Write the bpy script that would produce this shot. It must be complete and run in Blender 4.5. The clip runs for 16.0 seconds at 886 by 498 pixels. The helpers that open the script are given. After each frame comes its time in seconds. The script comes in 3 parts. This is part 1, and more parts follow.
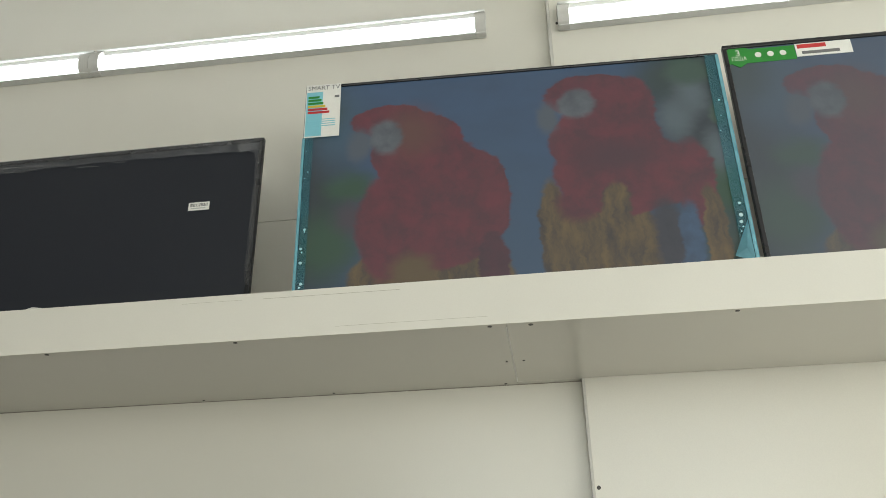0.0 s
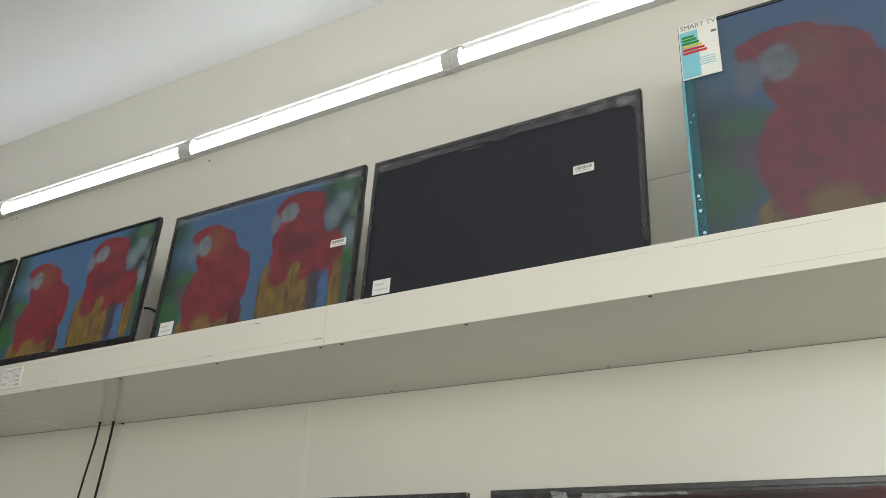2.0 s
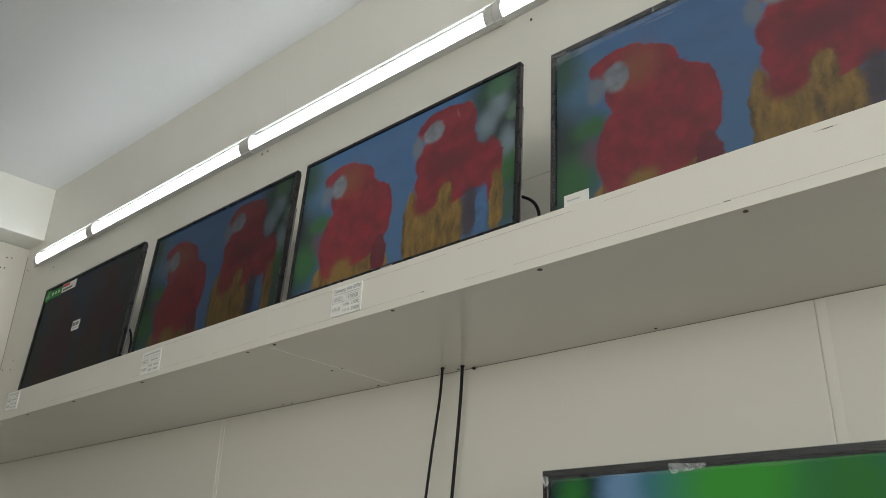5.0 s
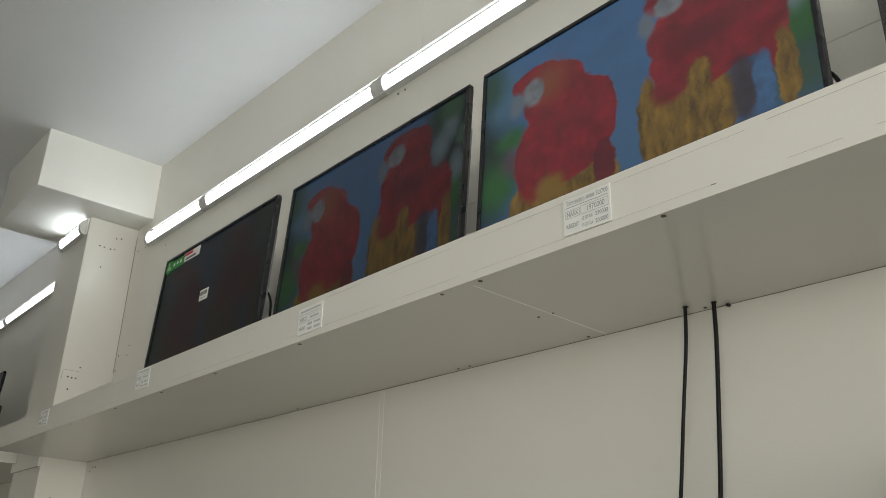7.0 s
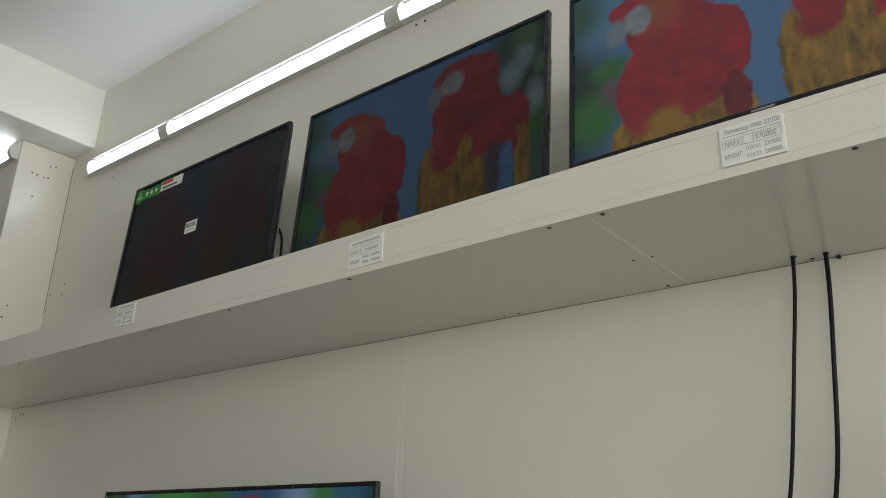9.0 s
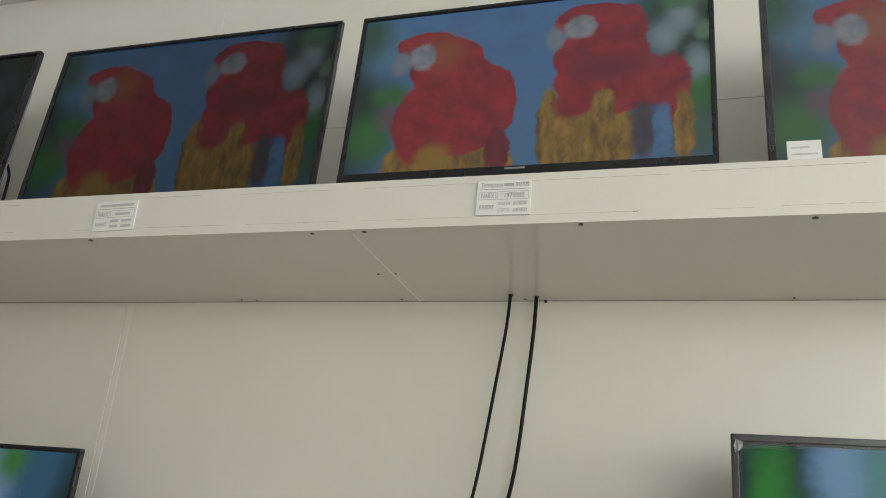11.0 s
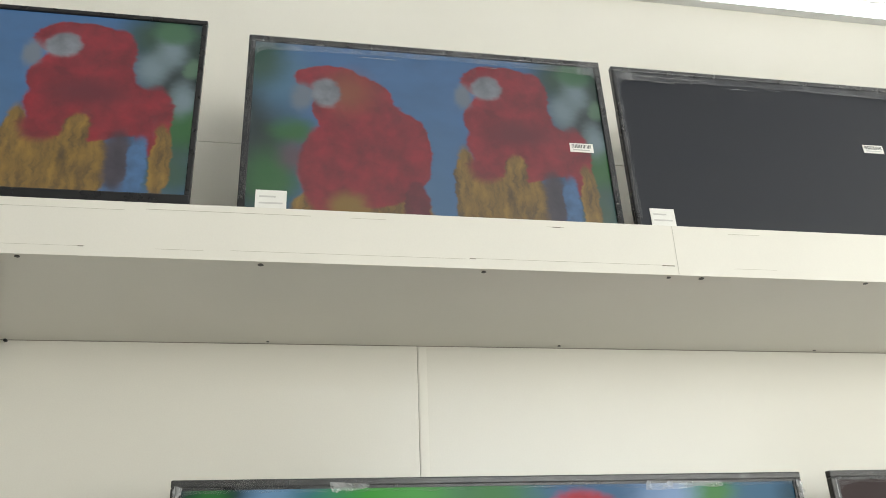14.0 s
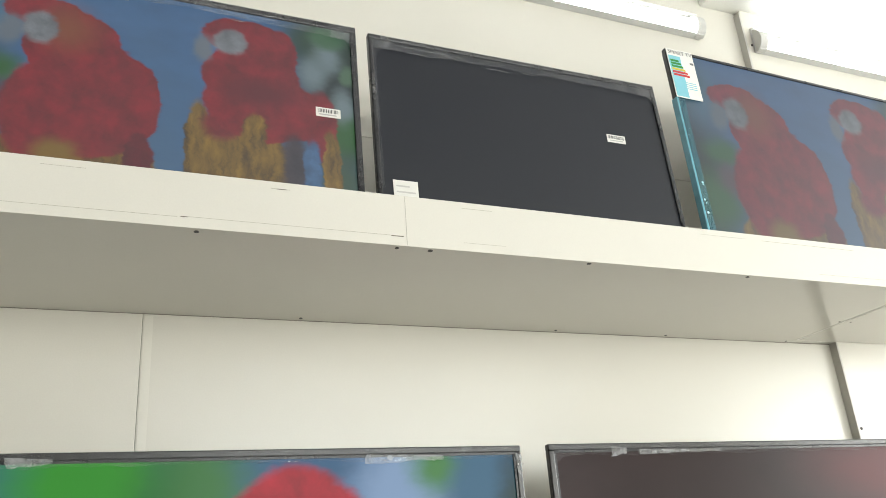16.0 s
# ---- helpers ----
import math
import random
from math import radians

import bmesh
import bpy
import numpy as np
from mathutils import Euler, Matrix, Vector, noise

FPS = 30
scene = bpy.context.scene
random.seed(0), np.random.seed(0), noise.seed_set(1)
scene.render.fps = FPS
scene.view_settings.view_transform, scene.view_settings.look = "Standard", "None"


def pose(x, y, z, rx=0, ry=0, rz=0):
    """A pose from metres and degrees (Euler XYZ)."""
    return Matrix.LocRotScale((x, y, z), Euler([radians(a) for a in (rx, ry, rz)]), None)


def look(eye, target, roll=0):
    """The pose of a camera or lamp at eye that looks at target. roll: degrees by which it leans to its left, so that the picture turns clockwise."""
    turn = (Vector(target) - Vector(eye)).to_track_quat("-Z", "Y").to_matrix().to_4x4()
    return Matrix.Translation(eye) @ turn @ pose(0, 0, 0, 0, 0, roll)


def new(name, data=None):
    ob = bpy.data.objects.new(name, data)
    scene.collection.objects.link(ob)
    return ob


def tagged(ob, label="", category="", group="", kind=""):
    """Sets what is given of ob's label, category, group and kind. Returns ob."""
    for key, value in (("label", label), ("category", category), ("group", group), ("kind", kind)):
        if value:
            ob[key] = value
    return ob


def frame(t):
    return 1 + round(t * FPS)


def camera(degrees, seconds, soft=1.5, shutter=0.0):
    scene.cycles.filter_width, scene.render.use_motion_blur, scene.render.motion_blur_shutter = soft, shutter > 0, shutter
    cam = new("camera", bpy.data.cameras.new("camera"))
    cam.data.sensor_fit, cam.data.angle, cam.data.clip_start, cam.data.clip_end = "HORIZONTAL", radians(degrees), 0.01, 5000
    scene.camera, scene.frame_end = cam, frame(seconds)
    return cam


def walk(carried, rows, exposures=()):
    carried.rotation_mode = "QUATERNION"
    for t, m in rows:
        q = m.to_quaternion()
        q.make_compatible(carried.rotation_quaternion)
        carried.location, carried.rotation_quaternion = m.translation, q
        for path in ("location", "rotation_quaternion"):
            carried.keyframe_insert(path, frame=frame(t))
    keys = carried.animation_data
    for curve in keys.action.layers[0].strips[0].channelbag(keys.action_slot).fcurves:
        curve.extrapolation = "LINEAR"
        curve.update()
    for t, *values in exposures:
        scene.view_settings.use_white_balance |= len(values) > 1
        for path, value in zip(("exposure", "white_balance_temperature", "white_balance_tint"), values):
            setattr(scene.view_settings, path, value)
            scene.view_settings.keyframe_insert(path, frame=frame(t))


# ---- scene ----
cam = camera(57.4, 16.0, soft=0.55)
PATH = [
    (0, (-0.1026, 0.0196, 1.6463), (-0.3341, 1.8362, 2.4502), -1.39),
    (0.5, (-0.1238, 0.0074, 1.6502), (-0.3899, 1.8019, 2.492), -0.94),
    (1, (-0.1464, -0.0024, 1.6348), (-0.6267, 1.7551, 2.4596), -0.29),
    (1.5, (-0.1623, -0.0022, 1.6166), (-0.9161, 1.6731, 2.4073), 0.68),
    (2, (-0.2722, 0.0665, 1.6018), (-1.2472, 1.6253, 2.3889), 1.94),
    (2.5, (-0.4401, 0.1399, 1.6013), (-1.5324, 1.6128, 2.3997), 2.68),
    (3, (-0.6139, 0.2231, 1.5958), (-1.8004, 1.624, 2.3893), 2.26),
    (3.5, (-0.8158, 0.3393, 1.5864), (-2.0537, 1.6894, 2.3893), 1.91),
    (4, (-1.0627, 0.3765, 1.5928), (-2.303, 1.7178, 2.4067), 1.07),
    (4.5, (-1.2615, 0.3578, 1.6144), (-2.485, 1.7092, 2.4369), 0.62),
    (5, (-1.3563, 0.371, 1.5949), (-2.6095, 1.7176, 2.3797), 1.61),
    (5.2, (-1.3776, 0.3803, 1.5901), (-2.6793, 1.7013, 2.3389), 1.92),
    (7.3, (-1.9714, 0.4641, 1.6025), (-3.3568, 1.6861, 2.3688), 1.28),
    (7.5, (-2.0447, 0.4409, 1.6009), (-3.398, 1.6995, 2.3653), 0.81),
    (8, (-2.1746, 0.3834, 1.5851), (-3.5069, 1.6827, 2.3177), 0.53),
    (8.2, (-2.2049, 0.378, 1.5793), (-3.5323, 1.6904, 2.2974), 0.42),
    (10.3, (-2.2664, 0.1875, 1.5802), (-3.1129, 1.861, 2.2749), 4.55),
    (10.5, (-2.2731, 0.186, 1.5875), (-3.0686, 1.8892, 2.2704), 4.66),
    (11, (-2.2634, 0.1783, 1.6009), (-2.8637, 1.9631, 2.2748), 5.11),
    (11.5, (-2.2325, 0.1755, 1.611), (-2.6951, 1.9984, 2.2915), 4.39),
    (12, (-2.2149, 0.1884, 1.6062), (-2.5459, 2.0242, 2.3274), 3.38),
    (12.5, (-2.1914, 0.1894, 1.6184), (-2.3616, 2.0365, 2.3664), 2.03),
    (13, (-2.1542, 0.1927, 1.6217), (-2.1412, 2.0397, 2.3887), 0.67),
    (13.5, (-2.1114, 0.1957, 1.625), (-1.9446, 2.0325, 2.3984), -0.63),
    (14, (-2.0416, 0.215, 1.6199), (-1.6841, 2.0193, 2.4054), -2.32),
    (14.5, (-1.9762, 0.2235, 1.6148), (-1.4648, 1.9942, 2.3913), -3.23),
    (15, (-1.9098, 0.2319, 1.6084), (-1.2828, 1.974, 2.3647), -3.66),
    (15.5, (-1.8726, 0.2313, 1.6039), (-1.1716, 1.95, 2.3486), -4.02),
    (16, (-1.8608, 0.2329, 1.5997), (-1.0984, 1.9303, 2.3329), -4.48),
]
EXPOSURES = [
    (0.0, -0.55, 6630, 7), (1.0, -0.50, 6630, 7), (1.5, -0.42, 6580, 8), (2.0, -0.25, 6550, 10), (2.5, -0.13, 6500, 10), (3.0, -0.22, 6500, 10), (3.5, -0.33, 6500, 10),
    (5.0, -0.32, 6500, 10), (7.5, -0.17, 6500, 10), (8.2, -0.19, 6500, 10), (10.5, -0.24, 6500, 10), (11.0, 0.06, 6500, 10), (11.5, 0.20, 6500, 10), (12.5, 0.30, 6500, 10),
    (13.5, 0.31, 6500, 10), (14.5, 0.31, 6520, 10), (16.0, 0.31, 6520, 10),
]
walk(cam, [(t, look(eye, target, roll)) for t, eye, target, roll in PATH], EXPOSURES)

# ---- world, light through openings, lamps' strength ----
world = bpy.data.worlds.new("daylight")
scene.world = world
world.use_nodes = True
sky = world.node_tree.nodes.new("ShaderNodeTexSky")
sky.sky_type, sky.sun_disc = "NISHITA", False
sky.sun_elevation, sky.sun_rotation = radians(40), radians(120)
world.node_tree.links.new(sky.outputs[0], world.node_tree.nodes["Background"].inputs["Color"])
world.node_tree.nodes["Background"].inputs["Strength"].default_value = 0.1
TUBE_GLOW = 11.0


def opening_light(name, place, towards, width, height, watts, colour):
    """An area lamp in a wall opening, in place of the sky's light."""
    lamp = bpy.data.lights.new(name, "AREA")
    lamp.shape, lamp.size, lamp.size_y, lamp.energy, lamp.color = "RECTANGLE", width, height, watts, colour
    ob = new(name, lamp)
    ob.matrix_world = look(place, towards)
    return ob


opening_light("shop_front_daylight", (4.02, -0.9, 2.05), (-2, -0.9, 2.05), 4.2, 1.6, 192, (0.965, 0.99, 0.955))
# unseen fill light, added in the south wall to brighten the shelf wall
opening_light("added_south_light", (0.35, -3.32, 2.10), (0.35, 2, 2.10), 3.3, 1.50, 80, (0.965, 0.99, 0.955))

# ---- the plan, in metres ----
WALL_LOW, WALL_UP = 1.800, 1.845          # faces of the lower and upper wall panels
SHELF_Y, SHELF_Z0, SHELF_Z1 = 1.392, 2.100, 2.192
COLUMN_X = -5.843
FAR_Y, LEFT_X, RIGHT_X = -3.3, -12.0, 4.0


# ---- materials ----
def nodes_of(name):
    m = bpy.data.materials.new(name)
    m.use_nodes = True
    nt = m.node_tree
    return m, nt, nt.nodes["Principled BSDF"]


def surface(name, colour, rough=0.5, metal=0.0, vary=0.06, scale=3.0, grain=0.0, grain_scale=200.0, coat=0.0):
    """A plain surface with soft blotches, fine grain, uneven gloss and a little relief."""
    m, nt, b = nodes_of(name)
    co = nt.nodes.new("ShaderNodeTexCoord")
    big = nt.nodes.new("ShaderNodeTexNoise")
    big.inputs["Scale"].default_value, big.inputs["Detail"].default_value = scale, 5
    fine = nt.nodes.new("ShaderNodeTexNoise")
    fine.inputs["Scale"].default_value, fine.inputs["Detail"].default_value = grain_scale, 3
    for n in (big, fine):
        nt.links.new(co.outputs["Object"], n.inputs["Vector"])
    both = nt.nodes.new("ShaderNodeMix")
    both.data_type = "FLOAT"
    both.inputs[0].default_value = 0.35
    nt.links.new(big.outputs["Fac"], both.inputs[2])
    nt.links.new(fine.outputs["Fac"], both.inputs[3])
    ramp = nt.nodes.new("ShaderNodeValToRGB")
    ramp.color_ramp.elements[0].position, ramp.color_ramp.elements[1].position = 0.3, 0.7
    ramp.color_ramp.elements[0].color = (*[c * (1 - vary) for c in colour], 1)
    ramp.color_ramp.elements[1].color = (*[min(1, c * (1 + vary)) for c in colour], 1)
    nt.links.new(both.outputs[0], ramp.inputs["Fac"])
    nt.links.new(ramp.outputs["Color"], b.inputs["Base Color"])
    gloss = nt.nodes.new("ShaderNodeMapRange")
    gloss.inputs["To Min"].default_value, gloss.inputs["To Max"].default_value = rough * 0.85, min(1, rough * 1.15)
    nt.links.new(big.outputs["Fac"], gloss.inputs["Value"])
    nt.links.new(gloss.outputs["Result"], b.inputs["Roughness"])
    b.inputs["Metallic"].default_value = metal
    b.inputs["Coat Weight"].default_value = coat
    if grain:
        bump = nt.nodes.new("ShaderNodeBump")
        bump.inputs["Strength"].default_value, bump.inputs["Distance"].default_value = grain, 0.002
        nt.links.new(fine.outputs["Fac"], bump.inputs["Height"])
        nt.links.new(bump.outputs["Normal"], b.inputs["Normal"])
    return m


def picture_group(name, base, blobs):
    """A node group that paints soft plain shapes (u, v, half width, half height, softness, colour) on a base colour."""
    g = bpy.data.node_groups.new(name, "ShaderNodeTree")
    g.interface.new_socket("Color", in_out="OUTPUT", socket_type="NodeSocketColor")
    out = g.nodes.new("NodeGroupOutput")
    uv = g.nodes.new("ShaderNodeTexCoord")
    ripple = g.nodes.new("ShaderNodeTexNoise")
    ripple.inputs["Scale"].default_value, ripple.inputs["Detail"].default_value = 9, 7
    g.links.new(uv.outputs["UV"], ripple.inputs["Vector"])
    shift = g.nodes.new("ShaderNodeVectorMath")
    shift.operation = "MULTIPLY_ADD"
    shift.inputs[1].default_value, shift.inputs[2].default_value = (0.036, 0.054, 0), (-0.018, -0.027, 0)
    g.links.new(ripple.outputs["Color"], shift.inputs[0])
    place = g.nodes.new("ShaderNodeVectorMath")
    g.links.new(uv.outputs["UV"], place.inputs[0])
    g.links.new(shift.outputs[0], place.inputs[1])
    fringe = g.nodes.new("ShaderNodeTexNoise")
    fringe.inputs["Scale"].default_value, fringe.inputs["Detail"].default_value = 46, 4
    g.links.new(uv.outputs["UV"], fringe.inputs["Vector"])
    nudge = g.nodes.new("ShaderNodeVectorMath")
    nudge.operation = "MULTIPLY_ADD"
    nudge.inputs[1].default_value, nudge.inputs[2].default_value = (0.016, 0.024, 0), (-0.008, -0.012, 0)
    g.links.new(fringe.outputs["Color"], nudge.inputs[0])
    frayed = g.nodes.new("ShaderNodeVectorMath")
    g.links.new(place.outputs[0], frayed.inputs[0])
    g.links.new(nudge.outputs[0], frayed.inputs[1])
    place = frayed
    shade = g.nodes.new("ShaderNodeMix")
    shade.data_type = "RGBA"
    shade.inputs[6].default_value, shade.inputs[7].default_value = (*[c * 0.75 for c in base], 1), (*[c * 1.25 for c in base], 1)
    g.links.new(ripple.outputs["Fac"], shade.inputs[0])
    last = shade.outputs[2]
    def shading(scale, sx, sy, low, high, detail):
        tex = g.nodes.new("ShaderNodeTexNoise")
        tex.inputs["Scale"].default_value, tex.inputs["Detail"].default_value, tex.inputs["Roughness"].default_value = scale, detail, 0.6
        stretch = g.nodes.new("ShaderNodeVectorMath")
        stretch.operation = "MULTIPLY"
        stretch.inputs[1].default_value = (sx, sy, 1)
        g.links.new(place.outputs[0], stretch.inputs[0])
        g.links.new(stretch.outputs[0], tex.inputs["Vector"])
        span = g.nodes.new("ShaderNodeMapRange")
        span.inputs["From Min"].default_value, span.inputs["From Max"].default_value = 0.34, 0.66
        span.inputs["To Min"].default_value, span.inputs["To Max"].default_value = low, high
        g.links.new(tex.outputs["Fac"], span.inputs["Value"])
        return span.outputs["Result"]

    broad, streaks = shading(11, 1.7, 0.8, 0.60, 1.20, 9), shading(13, 3.0, 0.5, 0.30, 1.32, 8)
    for u, v, w, h, soft, colour in blobs:
        off = g.nodes.new("ShaderNodeVectorMath")
        off.operation = "MULTIPLY_ADD"
        off.inputs[1].default_value, off.inputs[2].default_value = (1 / w, 1 / h, 0), (-u / w, -(1 - v) / h, 0)
        g.links.new(place.outputs[0], off.inputs[0])
        far = g.nodes.new("ShaderNodeVectorMath")
        far.operation = "LENGTH"
        g.links.new(off.outputs[0], far.inputs[0])
        near = g.nodes.new("ShaderNodeMapRange")
        near.interpolation_type = "SMOOTHSTEP"
        near.inputs["From Min"].default_value, near.inputs["From Max"].default_value = 1 + soft, 1 - soft
        g.links.new(far.outputs["Value"], near.inputs["Value"])
        mix = g.nodes.new("ShaderNodeMix")
        mix.data_type = "RGBA"
        if soft < 0.4:
            rich = g.nodes.new("ShaderNodeMix")
            rich.data_type, rich.blend_type = "RGBA", "MULTIPLY"
            rich.inputs[0].default_value, rich.inputs[6].default_value = 1.0, (*colour, 1)
            g.links.new(streaks if colour[1] > 0.1 and colour[0] > 3 * colour[2] else broad, rich.inputs[7])
            g.links.new(rich.outputs[2], mix.inputs[7])
        else:
            mix.inputs[7].default_value = (*colour, 1)
        g.links.new(near.outputs["Result"], mix.inputs[0])
        g.links.new(last, mix.inputs[6])
        last = mix.outputs[2]
    g.links.new(last, out.inputs["Color"])
    return g


RED, DARK_RED, GOLD, PALE = (0.42, 0.014, 0.026), (0.22, 0.010, 0.020), (0.40, 0.23, 0.022), (0.36, 0.40, 0.43)
GREEN, DEEP, SKY, MIST = (0.035, 0.20, 0.03), (0.010, 0.035, 0.025), (0.10, 0.26, 0.52), (0.30, 0.42, 0.45)
# two red and gold rounded shapes before a blurred blue and green ground
TWO_SHAPES = picture_group("two_shapes", (0.085, 0.24, 0.50), [
    (0.45, 0.95, 0.12, 0.5, 0.9, (0.10, 0.25, 0.45)), (0.00, 0.60, 0.12, 0.50, 0.6, DEEP), (0.11, 0.52, 0.06, 0.07, 0.6, GREEN), (0.06, 0.78, 0.07, 0.14, 0.7, GREEN), (0.12, 0.66, 0.04, 0.07, 0.8, (0.16, 0.10, 0.12)),
    (0.08, 0.22, 0.07, 0.18, 0.8, (0.10, 0.27, 0.42)), (0.99, 0.35, 0.15, 0.55, 0.6, DEEP), (0.90, 0.10, 0.09, 0.14, 0.7, (0.02, 0.09, 0.04)), (0.97, 0.62, 0.06, 0.14, 0.7, GREEN),
    (0.93, 0.17, 0.035, 0.10, 0.8, MIST), (0.885, 0.30, 0.035, 0.09, 0.8, MIST), (0.97, 0.47, 0.03, 0.09, 0.8, MIST), (0.96, 0.88, 0.06, 0.12, 0.7, (0.06, 0.15, 0.09)), (0.02, 0.12, 0.06, 0.14, 0.7, (0.03, 0.12, 0.07)), (0.93, 0.06, 0.05, 0.07, 0.5, (0.08, 0.24, 0.10)), (0.985, 0.28, 0.025, 0.06, 0.4, (0.14, 0.28, 0.16)),
    (0.30, 0.98, 0.190, 0.22, 0.04, GOLD), (0.33, 0.62, 0.160, 0.30, 0.035, RED), (0.425, 0.60, 0.062, 0.22, 0.05, RED), (0.445, 0.90, 0.035, 0.14, 0.12, DARK_RED), (0.20, 0.72, 0.070, 0.24, 0.12, RED),
    (0.275, 0.36, 0.115, 0.20, 0.04, RED), (0.205, 0.20, 0.095, 0.085, 0.06, RED), (0.26, 0.27, 0.06, 0.10, 0.9, (0.40, 0.10, 0.03)),
    (0.26, 0.92, 0.05, 0.07, 0.5, GOLD), (0.195, 0.285, 0.044, 0.085, 0.22, PALE), (0.130, 0.320, 0.026, 0.080, 0.45, (0.24, 0.30, 0.36)),
    (0.69, 0.86, 0.130, 0.28, 0.05, GOLD), (0.580, 0.80, 0.030, 0.24, 0.15, GOLD), (0.755, 0.54, 0.165, 0.19, 0.05, RED), (0.72, 0.38, 0.130, 0.18, 0.05, RED), (0.70, 0.15, 0.115, 0.105, 0.06, RED),
    (0.79, 0.23, 0.055, 0.16, 0.10, RED), (0.905, 0.60, 0.050, 0.20, 0.12, RED), (0.74, 0.46, 0.09, 0.07, 0.7, DARK_RED), (0.725, 0.70, 0.035, 0.11, 0.15, GOLD), (0.64, 0.66, 0.05, 0.08, 0.3, RED),
    (0.83, 0.84, 0.030, 0.16, 0.3, (0.10, 0.08, 0.10)), (0.878, 0.86, 0.026, 0.17, 0.2, SKY), (0.935, 0.83, 0.026, 0.20, 0.15, GOLD), (0.660, 0.190, 0.044, 0.070, 0.22, PALE), (0.590, 0.250, 0.026, 0.075, 0.45, (0.26, 0.32, 0.38)),
])
# one large red rounded shape low in the picture
ONE_SHAPE = picture_group("one_shape", (0.030, 0.10, 0.20), [
    (0.04, 0.18, 0.085, 0.40, 0.5, (0.014, 0.035, 0.030)), (0.045, 0.13, 0.028, 0.13, 0.8, (0.03, 0.17, 0.03)), (0.14, 0.06, 0.040, 0.16, 0.7, (0.13, 0.24, 0.36)), (0.21, 0.20, 0.05, 0.25, 0.7, (0.05, 0.17, 0.17)),
    (0.33, 0.06, 0.105, 0.20, 0.55, (0.045, 0.27, 0.035)), (0.47, 0.10, 0.075, 0.22, 0.7, (0.035, 0.16, 0.035)), (0.30, 0.34, 0.08, 0.12, 0.8, (0.06, 0.13, 0.20)),
    (0.79, 0.13, 0.075, 0.22, 0.6, (0.20, 0.31, 0.48)), (0.855, 0.03, 0.045, 0.07, 0.7, (0.05, 0.20, 0.045)), (0.93, 0.16, 0.05, 0.28, 0.7, (0.035, 0.12, 0.20)), (1.0, 0.30, 0.04, 0.30, 0.6, DEEP),
    (0.625, 0.80, 0.215, 0.768, 0.03, (0.40, 0.008, 0.020)),
])
DULL_SHAPE = picture_group("dull_shape", (0.070, 0.040, 0.034), [
    (0.85, 0.08, 0.22, 0.12, 0.7, (0.22, 0.03, 0.03)), (0.30, 0.5, 0.3, 0.4, 0.8, (0.08, 0.06, 0.05)),
])


def screen_material(name, group, glow, haze=0.0, rough=0.22, black=0.012, gloss=0.36):
    m, nt, b = nodes_of(name)
    # haze paints the veil of film and room reflections into the base colour
    b.inputs["Base Color"].default_value = (black * 0.85 + haze * 0.90, black * 0.95 + haze, black * 1.4 + haze * 1.2, 1)
    b.inputs["Roughness"].default_value = rough
    b.inputs["Specular IOR Level"].default_value = gloss
    if group:
        n = nt.nodes.new("ShaderNodeGroup")
        n.node_tree = group
        nt.links.new(n.outputs["Color"], b.inputs["Emission Color"])
        b.inputs["Emission Strength"].default_value = glow
    return m


def plain(name, colour, rough=0.5, metal=0.0):
    return surface(name, colour, rough, metal, 0.05, 25, 0, 300)


def film_material(name, colour, clear, rough):
    """Thin plastic film: partly clear, partly a smooth gloss."""
    m, nt, b = nodes_of(name)
    b.inputs["Base Color"].default_value, b.inputs["Roughness"].default_value = (*colour, 1), rough
    see = nt.nodes.new("ShaderNodeBsdfTransparent")
    mix = nt.nodes.new("ShaderNodeMixShader")
    crease = nt.nodes.new("ShaderNodeTexNoise")
    crease.inputs["Scale"].default_value, crease.inputs["Detail"].default_value = 40, 6
    co = nt.nodes.new("ShaderNodeTexCoord")
    nt.links.new(co.outputs["Object"], crease.inputs["Vector"])
    span = nt.nodes.new("ShaderNodeMapRange")
    span.inputs["From Min"].default_value, span.inputs["From Max"].default_value = 0.3, 0.7
    span.inputs["To Min"].default_value, span.inputs["To Max"].default_value = 1 - clear - 0.1, 1 - clear + 0.1
    nt.links.new(crease.outputs["Fac"], span.inputs["Value"])
    bump = nt.nodes.new("ShaderNodeBump")
    bump.inputs["Strength"].default_value, bump.inputs["Distance"].default_value = 0.5, 0.004
    nt.links.new(crease.outputs["Fac"], bump.inputs["Height"])
    nt.links.new(bump.outputs["Normal"], b.inputs["Normal"])
    nt.links.new(span.outputs["Result"], mix.inputs[0])
    nt.links.new(see.outputs[0], mix.inputs[1])
    nt.links.new(b.outputs[0], mix.inputs[2])
    nt.links.new(mix.outputs[0], nt.nodes["Material Output"].inputs["Surface"])
    return m


LAMINATE = surface("cream_laminate_panel", (0.735, 0.709, 0.636), 0.24, 0, 0.04, 1.6, 0.05, 350, 0.0)
SHELF_SKIN = surface("cream_laminate_shelf", (0.745, 0.721, 0.653), 0.15, 0, 0.03, 2.2, 0.03, 350, 0.0)
PLASTER = surface("white_ceiling_plaster", (0.78, 0.78, 0.775), 0.75, 0, 0.03, 1.2, 0.2, 120)
BEAM = surface("cream_painted_beam", (0.82, 0.81, 0.75), 0.55, 0, 0.03, 1.5, 0.12, 140)
FLOOR_TILE = surface("grey_beige_floor_tile", (0.31, 0.298, 0.276), 0.35, 0, 0.1, 2.0, 0.1, 80)
GAP = surface("dark_joint", (0.42, 0.40, 0.35), 0.8)
